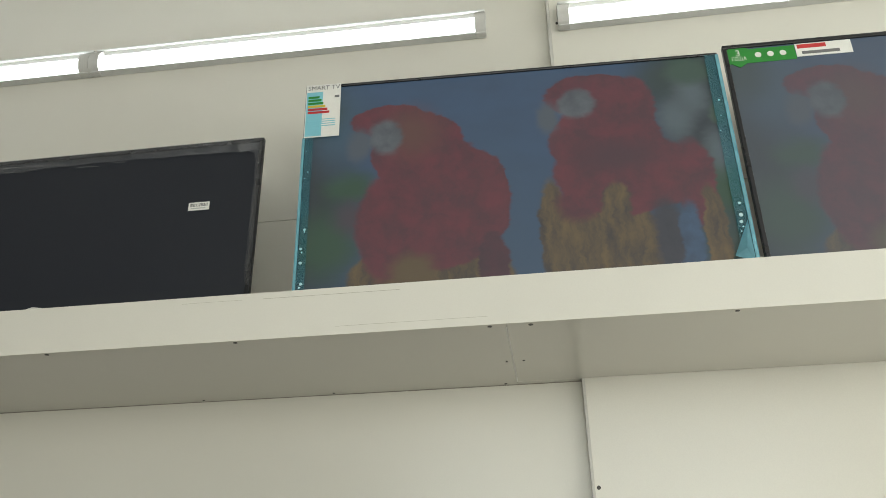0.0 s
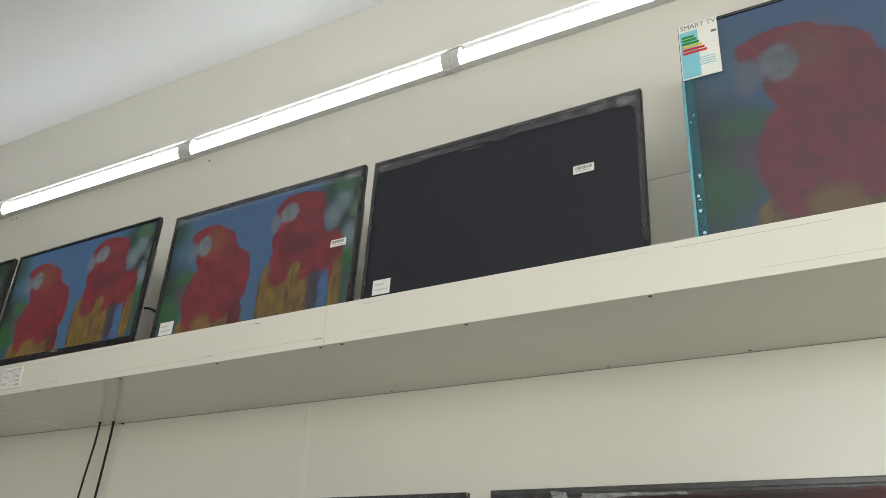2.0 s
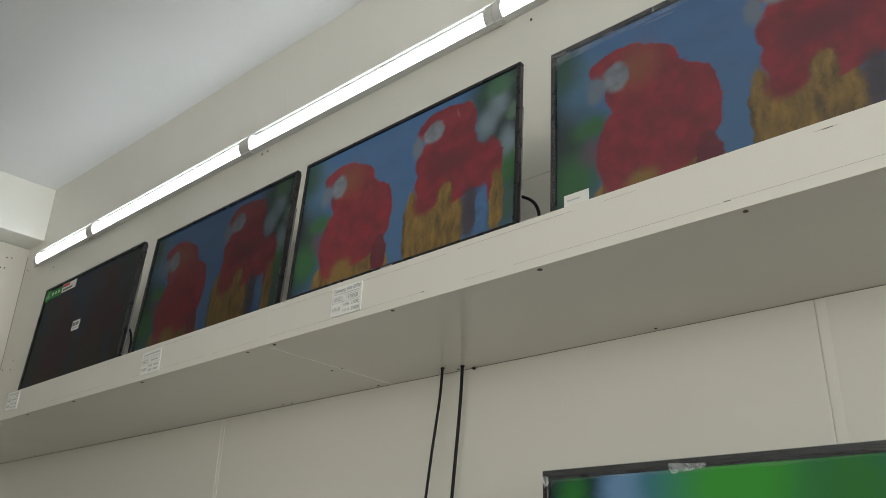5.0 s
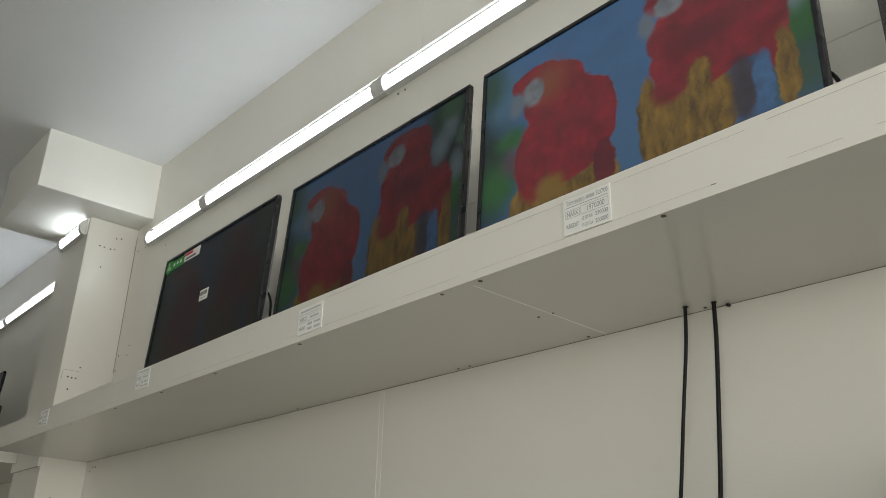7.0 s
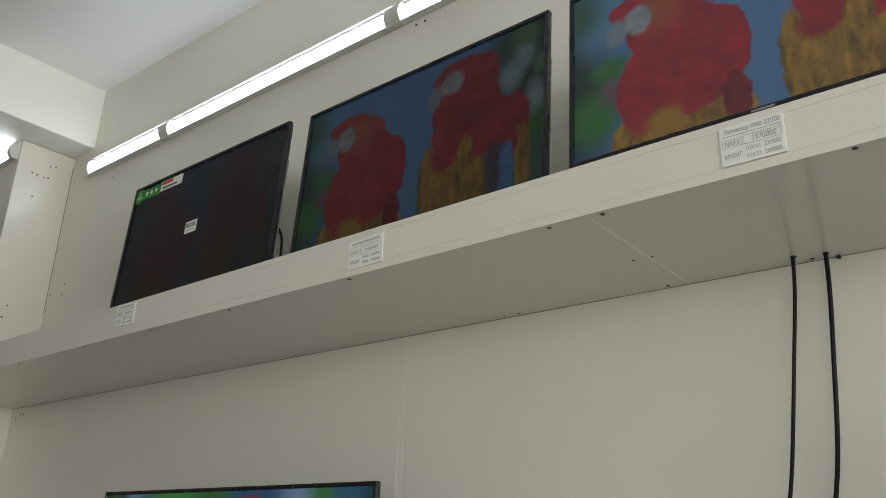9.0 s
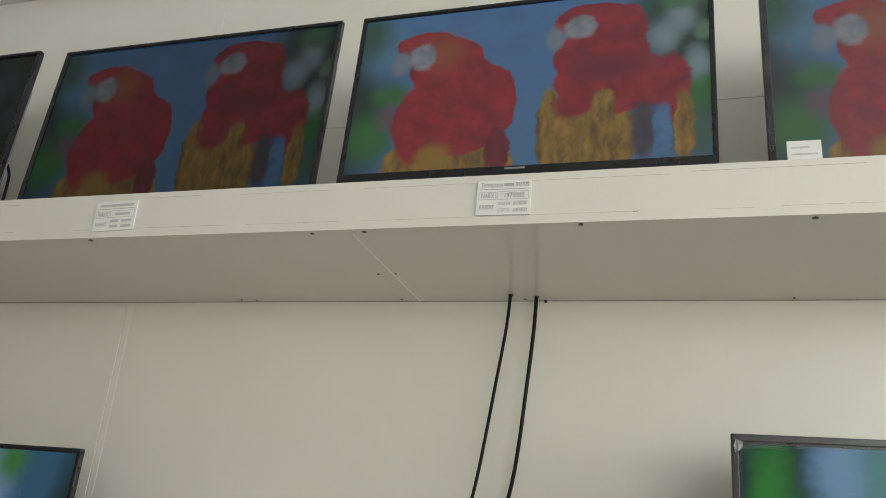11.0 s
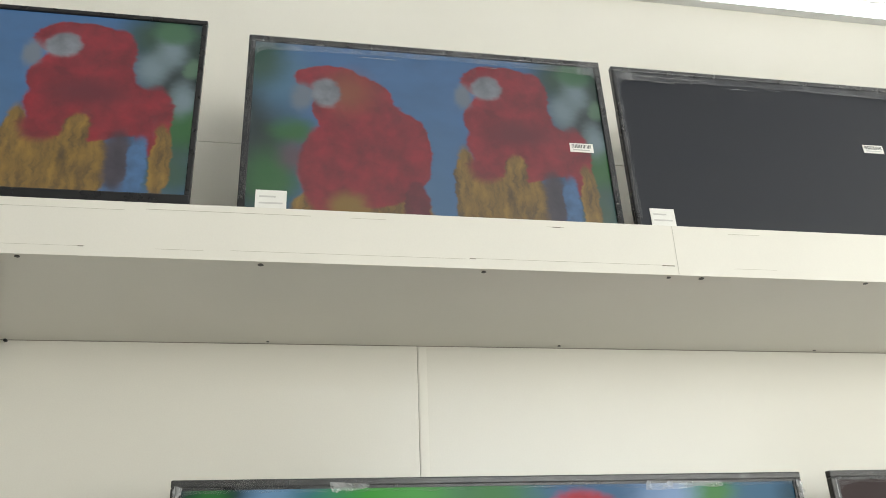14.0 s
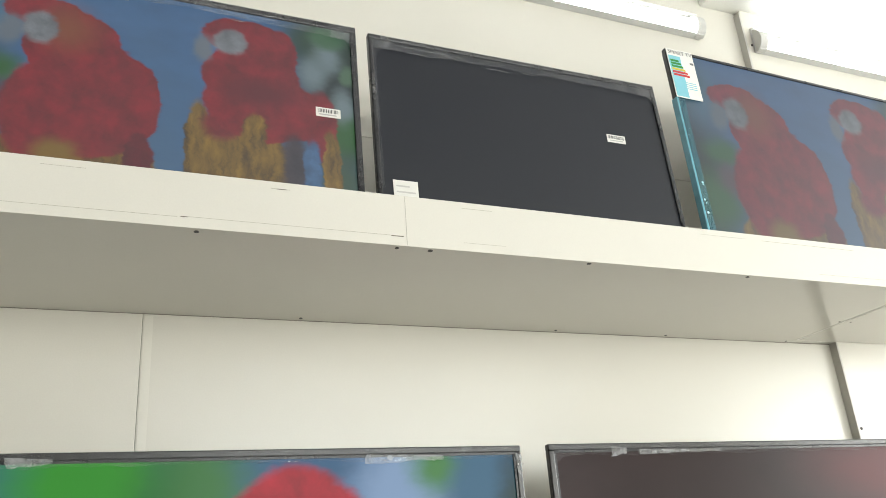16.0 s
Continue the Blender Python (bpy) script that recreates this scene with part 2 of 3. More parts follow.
# dark tone of the corner gap and of the painted shadow line under the shelf
DARK_LINE = surface("gap_and_shelf_shade", (0.24, 0.22, 0.18), 0.8)
JOINT_TAPE = surface("pale_joint_cover", (0.742, 0.716, 0.643), 0.30, 0, 0.03)
SCREW = plain("dark_screw", (0.05, 0.045, 0.04), 0.4, 0.6)
TRIM = surface("grey_core_and_lip_shade", (0.42, 0.41, 0.38), 0.5)
EDGE_BAND = surface("pale_panel_edge", (0.56, 0.545, 0.50), 0.5)
PENCIL = plain("brown_scratch", (0.42, 0.39, 0.31), 0.7)
NICK = plain("brown_nick", (0.17, 0.15, 0.12), 0.7)
FAINT_JOINT = plain("faint_joint", (0.50, 0.475, 0.41), 0.7)
BEZEL = plain("black_bezel_plastic", (0.012, 0.012, 0.014), 0.28)
BEZEL_GREY = plain("dark_grey_bezel", (0.050, 0.049, 0.049), 0.26, 0.4)
SHELL = plain("black_back_plastic", (0.02, 0.02, 0.02), 0.55)
RIM = plain("grey_rim_plastic", (0.20, 0.20, 0.20), 0.4)
PAPER = plain("white_paper", (0.80, 0.79, 0.75), 0.7)
INK = plain("grey_ink", (0.17, 0.17, 0.17), 0.6)
TAG_INK = plain("washed_out_ink", (0.36, 0.36, 0.37), 0.6)
FAINT_INK = plain("faint_ink", (0.58, 0.56, 0.54), 0.6)
PALE_INK = plain("pale_ink", (0.50, 0.50, 0.49), 0.6)
SILVER = plain("silver_lettering", (0.36, 0.36, 0.36), 0.4, 0.6)
CABLE = plain("black_cable_rubber", (0.008, 0.008, 0.009), 0.5)
CABLE.node_tree.nodes["Principled BSDF"].inputs["Specular IOR Level"].default_value = 0.18
HOUSING = plain("white_lamp_housing", (0.75, 0.75, 0.73), 0.4)
CAP = plain("grey_lamp_cap", (0.60, 0.59, 0.56), 0.45)
LABEL_GREEN = plain("green_label", (0.02, 0.24, 0.03), 0.45)
LABEL_RED = plain("red_print", (0.55, 0.03, 0.03), 0.5)
LABEL_YELLOW = plain("yellow_print", (0.65, 0.5, 0.04), 0.5)
LABEL_BLUE = plain("pale_blue_print", (0.22, 0.55, 0.65), 0.5)
CLEAR_WRAP = film_material("clear_wrap", (0.42, 0.43, 0.45), 0.87, 0.10)
FILM_CREASE = film_material("creased_clear_film", (0.68, 0.69, 0.70), 0.66, 0.10)
HEM_FILM = film_material("clear_bag_film", (0.50, 0.51, 0.54), 0.86, 0.10)
BLUE_FILM = film_material("blue_protective_film", (0.05, 0.20, 0.26), 0.70, 0.2)
BLUE_FOLD = film_material("folded_blue_film", (0.20, 0.48, 0.58), 0.25, 0.2)
BUBBLE = plain("white_speck", (0.55, 0.68, 0.7), 0.4)
SCREEN_DIM = screen_material("dim_screen", TWO_SHAPES, 0.017, black=0.006)
SCREEN_MID = screen_material("oblique_screen", TWO_SHAPES, 0.115, black=0.006, gloss=0.36)
SCREEN_LIT = screen_material("lit_screen", TWO_SHAPES, 0.32, 0.008, 0.30, gloss=0.6)
SCREEN_WRAPPED = screen_material("wrapped_screen", TWO_SHAPES, 0.31, 0.013, 0.34, gloss=0.65)
SCREEN_VEIL = screen_material("filmed_screen", TWO_SHAPES, 0.235, 0.042, 0.32)
SCREEN_VEIL_DIM = screen_material("filmed_dull_screen", TWO_SHAPES, 0.14, 0.07, 0.33)
SCREEN_OFF = screen_material("switched_off_screen", None, 0, 0.011, 0.32)
SCREEN_ONE = screen_material("bright_screen", ONE_SHAPE, 0.78, 0.0, 0.16, black=0.005, gloss=0.12)
SCREEN_ONE_DIM = screen_material("subdued_screen", ONE_SHAPE, 0.5)
SCREEN_DULL = screen_material("dull_screen", DULL_SHAPE, 0.42, 0.0, 0.24, black=0.006, gloss=0.10)

GLOW, _, _b = nodes_of("lamp_diffuser_glow")
_b.inputs["Base Color"].default_value = (0.9, 0.9, 0.9, 1)
_b.inputs["Emission Color"].default_value = (0.88, 0.95, 1.0, 1)
_b.inputs["Emission Strength"].default_value = TUBE_GLOW


# ---- building helpers ----
def link(name, bm, mat, parent=None, label="", smooth=False):
    me = bpy.data.meshes.new(name)
    bm.normal_update()
    bm.to_mesh(me)
    bm.free()
    for p in me.polygons:
        p.use_smooth = smooth
    me.materials.append(mat)
    ob = new(name, me)
    ob.parent = parent
    return tagged(ob, label)


def part(name, bm, mat, parent, label="", smooth=False):
    return link(name, bm, mat, parent, label, smooth)


def thing(name, label, category, at=(0, 0, 0), group="", kind=""):
    ob = new(name)
    ob.location = at
    ob.empty_display_size = 0.05
    return tagged(ob, label, category, group, kind)


def block(lo, hi, bevel=0.0, bm=None, segments=2):
    """A box from corner lo to corner hi with rounded edges."""
    own = bm or bmesh.new()
    mid = [(a + b) / 2 for a, b in zip(lo, hi)]
    size = [abs(b - a) for a, b in zip(lo, hi)]
    made = bmesh.ops.create_cube(own, size=1, matrix=Matrix.LocRotScale(mid, None, size))
    if bevel:
        edges = list({e for v in made["verts"] for e in v.link_edges})
        bmesh.ops.bevel(own, geom=edges, offset=bevel, segments=segments, affect="EDGES", profile=0.5)
    return own


def disc(centre, radius, depth, axis, bm=None, seg=12):
    own = bm or bmesh.new()
    turn = {"z": Euler((0, 0, 0)), "y": Euler((math.pi / 2, 0, 0)), "x": Euler((0, math.pi / 2, 0))}[axis]
    bmesh.ops.create_cone(own, cap_ends=True, segments=seg, radius1=radius, radius2=radius * 0.85, depth=depth,
                          matrix=Matrix.LocRotScale(centre, turn, None))
    return own


def lettering(text, size, at, parent, mat, name="lettering", rz=0.0, width=None):
    """Flat words facing the room (towards -y), lower left corner at the given place."""
    cu = bpy.data.curves.new("words", "FONT")
    cu.body, cu.size, cu.extrude = text, size, 0.00015
    tmp = new("words", cu)
    bpy.context.view_layer.update()
    me = bpy.data.meshes.new_from_object(tmp.evaluated_get(bpy.context.evaluated_depsgraph_get()))
    bpy.data.objects.remove(tmp)
    xs = [v.co.x for v in me.vertices]
    squeeze = width / (max(xs) - min(xs)) if width and xs else 1.0
    me.transform(Matrix.Translation(at) @ Euler((math.pi / 2, 0, 0)).to_matrix().to_4x4() @ pose(0, 0, 0, 0, 0, rz) @ Matrix.Diagonal((squeeze, 1, 1, 1)))
    me.materials.clear()
    me.materials.append(mat)
    ob = new(name, me)
    ob.parent = parent
    return ob


def tube(points, radius, bm=None, seg=8):
    """A round cable through the points, smoothed."""
    own = bm or bmesh.new()
    pts = [Vector(p) for p in points]
    fine = []
    for i in range(len(pts) - 1):
        a, b, c, d = pts[max(i - 1, 0)], pts[i], pts[i + 1], pts[min(i + 2, len(pts) - 1)]
        for k in range(6):
            s = k / 6
            fine.append(0.5 * (2 * b + (c - a) * s + (2 * a - 5 * b + 4 * c - d) * s * s + (3 * b - a - 3 * c + d) * s ** 3))
    fine.append(pts[-1])
    rings = []
    for i, p in enumerate(fine):
        way = (fine[min(i + 1, len(fine) - 1)] - fine[max(i - 1, 0)]).normalized()
        side = way.cross(Vector((0.31, 0.9, 0.27))).normalized()
        up = side.cross(way)
        rings.append([own.verts.new(p + radius * (math.cos(2 * math.pi * k / seg) * side + math.sin(2 * math.pi * k / seg) * up)) for k in range(seg)])
    for r, q in zip(rings, rings[1:]):
        for k in range(seg):
            own.faces.new((r[k], r[(k + 1) % seg], q[(k + 1) % seg], q[k]))
    own.faces.new(rings[0][::-1])
    own.faces.new(rings[-1])
    return own


# ---- the room ----
def structure(name, bm, mat, label, category):
    return tagged(link(name, bm, mat), label, category, kind="structure")


structure("floor", block((LEFT_X, FAR_Y, -0.1), (RIGHT_X, 2.1, 0)), FLOOR_TILE, "grey beige tiled shop floor", "floor")


def ceiling_height(x):
    return 3.44 - 0.027 * x


cm = bmesh.new()
low = [cm.verts.new((x, y, ceiling_height(x))) for x, y in ((LEFT_X, FAR_Y), (LEFT_X, 2.1), (RIGHT_X, 2.1), (RIGHT_X, FAR_Y))]
top = [cm.verts.new(v.co + Vector((0, 0, 0.15))) for v in low]
cm.faces.new(low), cm.faces.new(top[::-1])
for i in range(4):
    cm.faces.new((low[i], top[i], top[(i + 1) % 4], low[(i + 1) % 4]))
structure("ceiling", cm, PLASTER, "smooth white painted ceiling", "ceiling")
# the opening in this unseen wall is added for the south fill light
sw = block((LEFT_X, FAR_Y - 0.15, 0), (-1.3, FAR_Y, 3.9))
block((2.0, FAR_Y - 0.15, 0), (RIGHT_X, FAR_Y, 3.9), bm=sw)
block((-1.3, FAR_Y - 0.15, 2.90), (2.0, FAR_Y, 3.9), bm=sw)
block((-1.3, FAR_Y - 0.15, 0), (2.0, FAR_Y, 1.30), bm=sw)
structure("wall_south", sw, LAMINATE, "cream wall across the shop, unseen, with an added light opening", "wall")
structure("wall_west", block((LEFT_X - 0.15, FAR_Y, 0), (LEFT_X, 2.1, 3.9)), LAMINATE, "cream end wall of the shop", "wall")
ew = block((RIGHT_X, FAR_Y, 2.90), (RIGHT_X + 0.15, 2.1, 3.9))
block((RIGHT_X, FAR_Y, 0), (RIGHT_X + 0.15, -3.0, 2.90), bm=ew)
block((RIGHT_X, 1.2, 0), (RIGHT_X + 0.15, 2.1, 2.90), bm=ew)
block((RIGHT_X, -3.0, 0), (RIGHT_X + 0.15, 1.2, 1.20), bm=ew)
structure("wall_east", ew, LAMINATE, "cream end wall with a glazed shop front", "wall")
north = structure("wall_north", block((LEFT_X, 1.862, 0), (RIGHT_X, 2.02, 3.9)), GAP, "wall clad in cream laminate panels with thin joints", "wall")


def panel(x0, x1, y, z0, z1):
    return part("panel", block((x0, y, z0), (x1, 1.8625, z1), 0.0008, segments=1), LAMINATE, north)


BAY_X = -0.024                            # edge of the bay that stands proud
JOINTS = [COLUMN_X + 0.001, -3.622, -1.790, BAY_X]
for x0, x1 in zip(JOINTS, JOINTS[1:]):
    panel(x0 + 0.0003, x1 - 0.0003, WALL_LOW, 0.0, 2.189)
for x in JOINTS[1:3]:
    part("joint_cover", block((x + 0.003, WALL_LOW - 0.0006, 0.02), (x + 0.019, WALL_LOW + 0.001, 2.086)), JOINT_TAPE, north, "pale strip beside the panel joint")
panel(COLUMN_X + 0.004, -3.55, WALL_UP, 2.19, 3.85)
panel(-3.55, -1.9006, WALL_UP, 2.19, 2.5690)
panel(-1.8994, BAY_X - 0.0014, WALL_UP, 2.19, 2.5685)
panel(-3.55, BAY_X - 0.0014, WALL_UP, 2.5697, 3.85)
# the bay on the right stands a little proud
panel(BAY_X + 0.0015, 1.9, WALL_LOW - 0.022, 0.0, 2.189)
panel(BAY_X + 0.0015, 1.9, WALL_UP - 0.022, 2.19, 2.5685)
panel(BAY_X + 0.0015, 1.9, WALL_UP - 0.022, 2.5705, 3.5)
panel(1.903, RIGHT_X, WALL_UP - 0.022, 0.0, 3.5)
panel(LEFT_X, -6.25, WALL_UP, 0.0, 3.85)
for z in (3.09, 2.93, 2.75):
    part("screw", disc((BAY_X + 0.020, WALL_UP - 0.0225, z), 0.0045, 0.002, "y"), SCREW, north)
for z in (1.86, 1.70):
    part("screw", disc((BAY_X + 0.010, WALL_LOW - 0.0225, z), 0.0045, 0.002, "y"), SCREW, north)
part("edge_strip", block((BAY_X - 0.004, WALL_LOW - 0.0235, 0.0), (BAY_X + 0.0014, WALL_LOW + 0.01, 2.099)), EDGE_BAND, north, "pale grey edge of the proud panel")
part("edge_strip", block((BAY_X - 0.006, WALL_UP - 0.0235, 2.195), (BAY_X + 0.0014, WALL_UP + 0.01, 3.21)), EDGE_BAND, north, "pale grey edge of the proud panel")

structure("beam_1", block((-6.34, 1.284, 3.288), (-5.662, 2.0, 3.95), 0.004), BEAM, "cream white boxed ceiling beam above the column", "beam")
structure("beam_2", block((-0.165, 1.20, 3.222), (0.60, 2.0, 3.9), 0.004), BEAM, "cream white boxed ceiling beam above the shelf", "beam")

column = structure("column", block((-6.245, 1.615, 0), (COLUMN_X - 0.004, 2.0, 3.287)), TRIM, "boxed column clad in cream panels with screw holes", "column")
part("panel", block((COLUMN_X - 0.004, 1.600, 0), (COLUMN_X, 1.862, 3.284), 0.001, segments=1), LAMINATE, column)
part("panel", block((-6.245, 1.600, 0), (COLUMN_X - 0.0045, 1.614, 3.284), 0.001, segments=1), LAMINATE, column)
for y, z in ((1.742, 3.205), (1.766, 3.21), (1.668, 3.145), (1.690, 3.143), (1.722, 3.142), (1.742, 3.145), (1.690, 3.035), (1.688, 2.520), (1.640, 2.468), (1.658, 2.466), (1.676, 2.466), (1.648, 2.410), (1.668, 1.92)):
    part("screw", disc((COLUMN_X + 0.0005, y, z), 0.0042, 0.002, "x", seg=8), SCREW, column)
part("scratch", block((COLUMN_X - 0.0005, 1.612, 2.4985), (COLUMN_X + 0.0006, 1.690, 2.5005)), PENCIL, column)
part("scratch", block((COLUMN_X - 0.0005, 1.611, 2.452), (COLUMN_X + 0.0006, 1.613, 2.4980)), PENCIL, column)
part("corner_gap", block((COLUMN_X + 0.0002, WALL_UP - 0.0012, 2.52), (COLUMN_X + 0.0030, WALL_UP + 0.001, 3.24)), DARK_LINE, column, "thin dark gap in the corner")
part("ledge", block((-6.245, 1.586, 2.052), (COLUMN_X - 0.001, 1.5995, 2.094), 0.001, segments=1), LAMINATE, column, "pale ledge across the column")
for x, z in ((-5.795, 3.150), (-5.70, 3.145), (-5.81, 2.60), (-5.69, 2.63), (-5.70, 2.585), (-5.82, 2.53), (-5.44, 3.08), (-3.665, 3.090), (-3.630, 3.090), (-2.42, 3.06)):
    part("screw", disc((x, WALL_UP - 0.0005, z), 0.0042, 0.002, "y", seg=8), SCREW, north)
for x, z in ((-5.79, 2.045), (-5.755, 2.062), (-5.725, 2.060)):
    part("screw", disc((x, WALL_LOW - 0.0005, z), 0.0042, 0.002, "y", seg=8), SCREW, north)


# ---- tube lamps ----
def tube_lamp(x0, x1, y_wall, z, label, face=-1):
    """A long LED batten on a wall: flat housing, half-round glowing diffuser, grey end caps."""
    lamp = thing("tube_lamp", label, "lamp", (x0, y_wall, z), "tube lamps along the wall")
    n = x1 - x0
    back = block((0.002, face * 0.008, -0.0335), (n - 0.002, 0, 0.058), 0.002)
    block((0.002, face * 0.027, -0.0335), (n - 0.002, face * 0.007, -0.0300), 0.001, bm=back, segments=1)
    part("housing", back, HOUSING, lamp)
    part("upper_lip", block((0.003, face * 0.015, 0.0500), (n - 0.003, face * 0.0085, 0.0570), 0.002), HOUSING, lamp, "white upper lip of the housing")
    # grey strip colours in the shadow between upper lip and diffuser
    part("groove_shade", block((0.004, face * 0.0100, 0.0300), (n - 0.004, face * 0.0078, 0.0495)), TRIM, lamp, "grey strip for the shade under the lip")
    for s in (0, 1):
        a = 0.0 if s == 0 else n - 0.030
        bm = bmesh.new()
        ring = [(0.030 * math.sin(math.pi * k / 12), 0.039 * math.cos(math.pi * k / 12)) for k in range(13)]
        va = [bm.verts.new((a, face * (0.0105 + d), h + 0.002)) for d, h in ring]
        vb = [bm.verts.new((a + 0.030, face * (0.0105 + d), h + 0.002)) for d, h in ring]
        for k in range(12):
            bm.faces.new((va[k], va[k + 1], vb[k + 1], vb[k]))
        bm.faces.new(va[::-1]), bm.faces.new(vb), bm.faces.new((va[0], vb[0], vb[12], va[12]))
        part("end_cap", bm, CAP, lamp, "grey plastic end cap")
    bm = bmesh.new()
    ring = [(0.024 * math.sin(math.pi * k / 12), 0.027 * math.cos(math.pi * k / 12)) for k in range(13)]
    va = [bm.verts.new((0.0301, face * (0.0125 + d), h - 0.0015)) for d, h in ring]
    vb = [bm.verts.new((n - 0.0301, face * (0.0125 + d), h - 0.0015)) for d, h in ring]
    for k in range(12):
        bm.faces.new((va[k], va[k + 1], vb[k + 1], vb[k]))
    bm.faces.new(va[::-1]), bm.faces.new(vb)
    part("diffuser", bm, GLOW, lamp, "glowing white diffuser", True)
    return lamp


def tilted(x0, x1, z0, z1, label):
    """A lamp on the wall whose ends hang at slightly different heights."""
    tube_lamp(x0, x1, WALL_UP, z0, label).rotation_euler = (0, -math.atan2(z1 - z0, x1 - x0), 0)


JOINS = [(-0.197, 3.116), (-1.361, 3.122), (-2.530, 3.125), (-3.740, 3.144), (-5.008, 3.157), (-5.645, 3.166)]
for (x1, z1), (x0, z0) in zip(JOINS, JOINS[1:]):
    tilted(x0 + 0.0006, x1 - 0.0006, z0, z1, "white LED tube lamp, lit, on the cream wall above the televisions")
tube_lamp(BAY_X + 0.022, 1.205, WALL_UP - 0.022, 3.095, "white LED tube lamp, lit, on the proud wall panel")
tube_lamp(-6.20, -5.86, 1.600, 3.225, "short white LED tube lamp, lit, at the top of the column")
for k in range(3):
    tube_lamp(-8.10 - 1.21 * k, -6.90 - 1.21 * k, WALL_UP, 3.28, "white LED tube lamp, lit, beyond the column")
# unseen lamps added across the shop for frontal light on the shelf wall
for k in range(5, 9):
    tube_lamp(-8.6 + 1.25 * k, -7.4 + 1.25 * k, FAR_Y, 3.15, "added white LED tube lamp, unseen, on the wall across the shop", face=1)

# ---- the shelf ----
def sag(y):
    """The underside hangs a little lower at the wall."""
    return -0.009 * (y - SHELF_Y) / (WALL_LOW - SHELF_Y)


def board(x0, x1, y1):
    bm = block((x0, SHELF_Y, SHELF_Z0), (x1, y1, SHELF_Z1), 0.0003, segments=1)
    for v in bm.verts:
        if v.co.z < SHELF_Z0 + 0.01:
            v.co.z += sag(v.co.y)
    return part("shelf_board", bm, SHELF_SKIN, shelf)


shelf = thing("shelf", "long cream laminate wall shelf with screws and scratched front edge", "shelf", (0, 0, 0))
SEAMS = [COLUMN_X - 0.1, -2.850, -1.404, -0.168, 1.9]
board(COLUMN_X + 0.001, SEAMS[1] - 0.0001, WALL_LOW - 0.0005)
board(SEAMS[1] + 0.0001, SEAMS[3] - 0.0002, WALL_LOW - 0.0005)
board(SEAMS[3] + 0.0002, SEAMS[4], WALL_LOW - 0.024)
part("back_strip", block((SEAMS[3] + 0.0002, WALL_LOW - 0.0241, SHELF_Z0 - 0.0088), (BAY_X - 0.0045, WALL_LOW - 0.0006, SHELF_Z1 - 0.001)), SHELF_SKIN, shelf)
part("edge_joint", block((SEAMS[2] - 0.0006, SHELF_Y - 0.0003, SHELF_Z0 + 0.002), (SEAMS[2] + 0.0004, SHELF_Y + 0.0005, SHELF_Z1 - 0.001)), FAINT_JOINT, shelf, "thin joint in the edge band")
# solid dark strip paints the shadow line between shelf underside and wall
part("shadow_strip", block((COLUMN_X + 0.002, WALL_LOW - 0.0012, SHELF_Z0 + sag(WALL_LOW) - 0.0011), (-0.007, WALL_LOW + 0.001, SHELF_Z0 + sag(WALL_LOW) + 0.001)), DARK_LINE, shelf, "dark strip for the shadow line where shelf meets wall")
FRONT_SCREWS = [-5.34, -4.90, -4.49, -4.15, -3.814, -3.410, -2.928, -2.826, -2.443, -2.095, -1.740, -1.421, -1.361, -1.047, -0.674, -0.200, -0.123, 0.232, 0.62]
BACK_SCREWS = [-5.60, -5.55, -5.0, -4.018, -3.289, -3.252, -2.887, -2.615, -2.092, -1.492, -0.897, -0.588, -0.196, 0.229]
MID_SCREWS = [-2.881, -2.842, -0.180, -0.149]
for xs, y, big in ((FRONT_SCREWS, SHELF_Y + 0.010, 1.0), (BACK_SCREWS, 1.785, 0.75), (MID_SCREWS, 1.620, 0.65)):
    for x in xs:
        part("screw", disc((x + random.uniform(-.003, .003), y + random.uniform(-.002, .002), SHELF_Z0 - 0.0005 + sag(y)), big * random.uniform(0.0038, 0.0050), 0.0012, "z"), SCREW, shelf)
for x, y1 in ((SEAMS[1], WALL_LOW - 0.001), (SEAMS[3], WALL_LOW - 0.025)):
    fm = block((x - 0.0017, SHELF_Y + 0.02, SHELF_Z0 - 0.0005), (x + 0.0016, y1, SHELF_Z0 + 0.003))
    for v in fm.verts:
        v.co.z += sag(v.co.y)
    part("joint_filler", fm, PAPER, shelf, "pale filler in the board joint")
    part("edge_filler", block((x - 0.006, SHELF_Y - 0.0003, SHELF_Z0 + 0.0005), (x + 0.005, SHELF_Y + 0.001, SHELF_Z1 - 0.0005)), SHELF_SKIN, shelf, "filled joint in the edge band")
# pencilled lines near the upper and lower arris of the edge band, with a few darker nicks
TOP_LINES = [(-4.62, -4.20), (-3.72, -3.60), (-3.30, -3.17), (-3.08, -2.89), (-2.83, -2.30), (-2.27, -2.02), (-1.96, -1.90), (-1.63, -1.60), (-1.30, -1.24), (-0.78, -0.66), (-0.62, -0.36)]
LOW_LINES = [(-4.90, -4.45), (-4.05, -3.60), (-3.45, -3.10), (-3.06, -2.87), (-2.83, -2.35), (-2.25, -2.18), (-2.14, -1.77), (-1.755, -1.41), (-1.30, -1.22), (-0.48, -0.20)]
rng = random.Random(4)
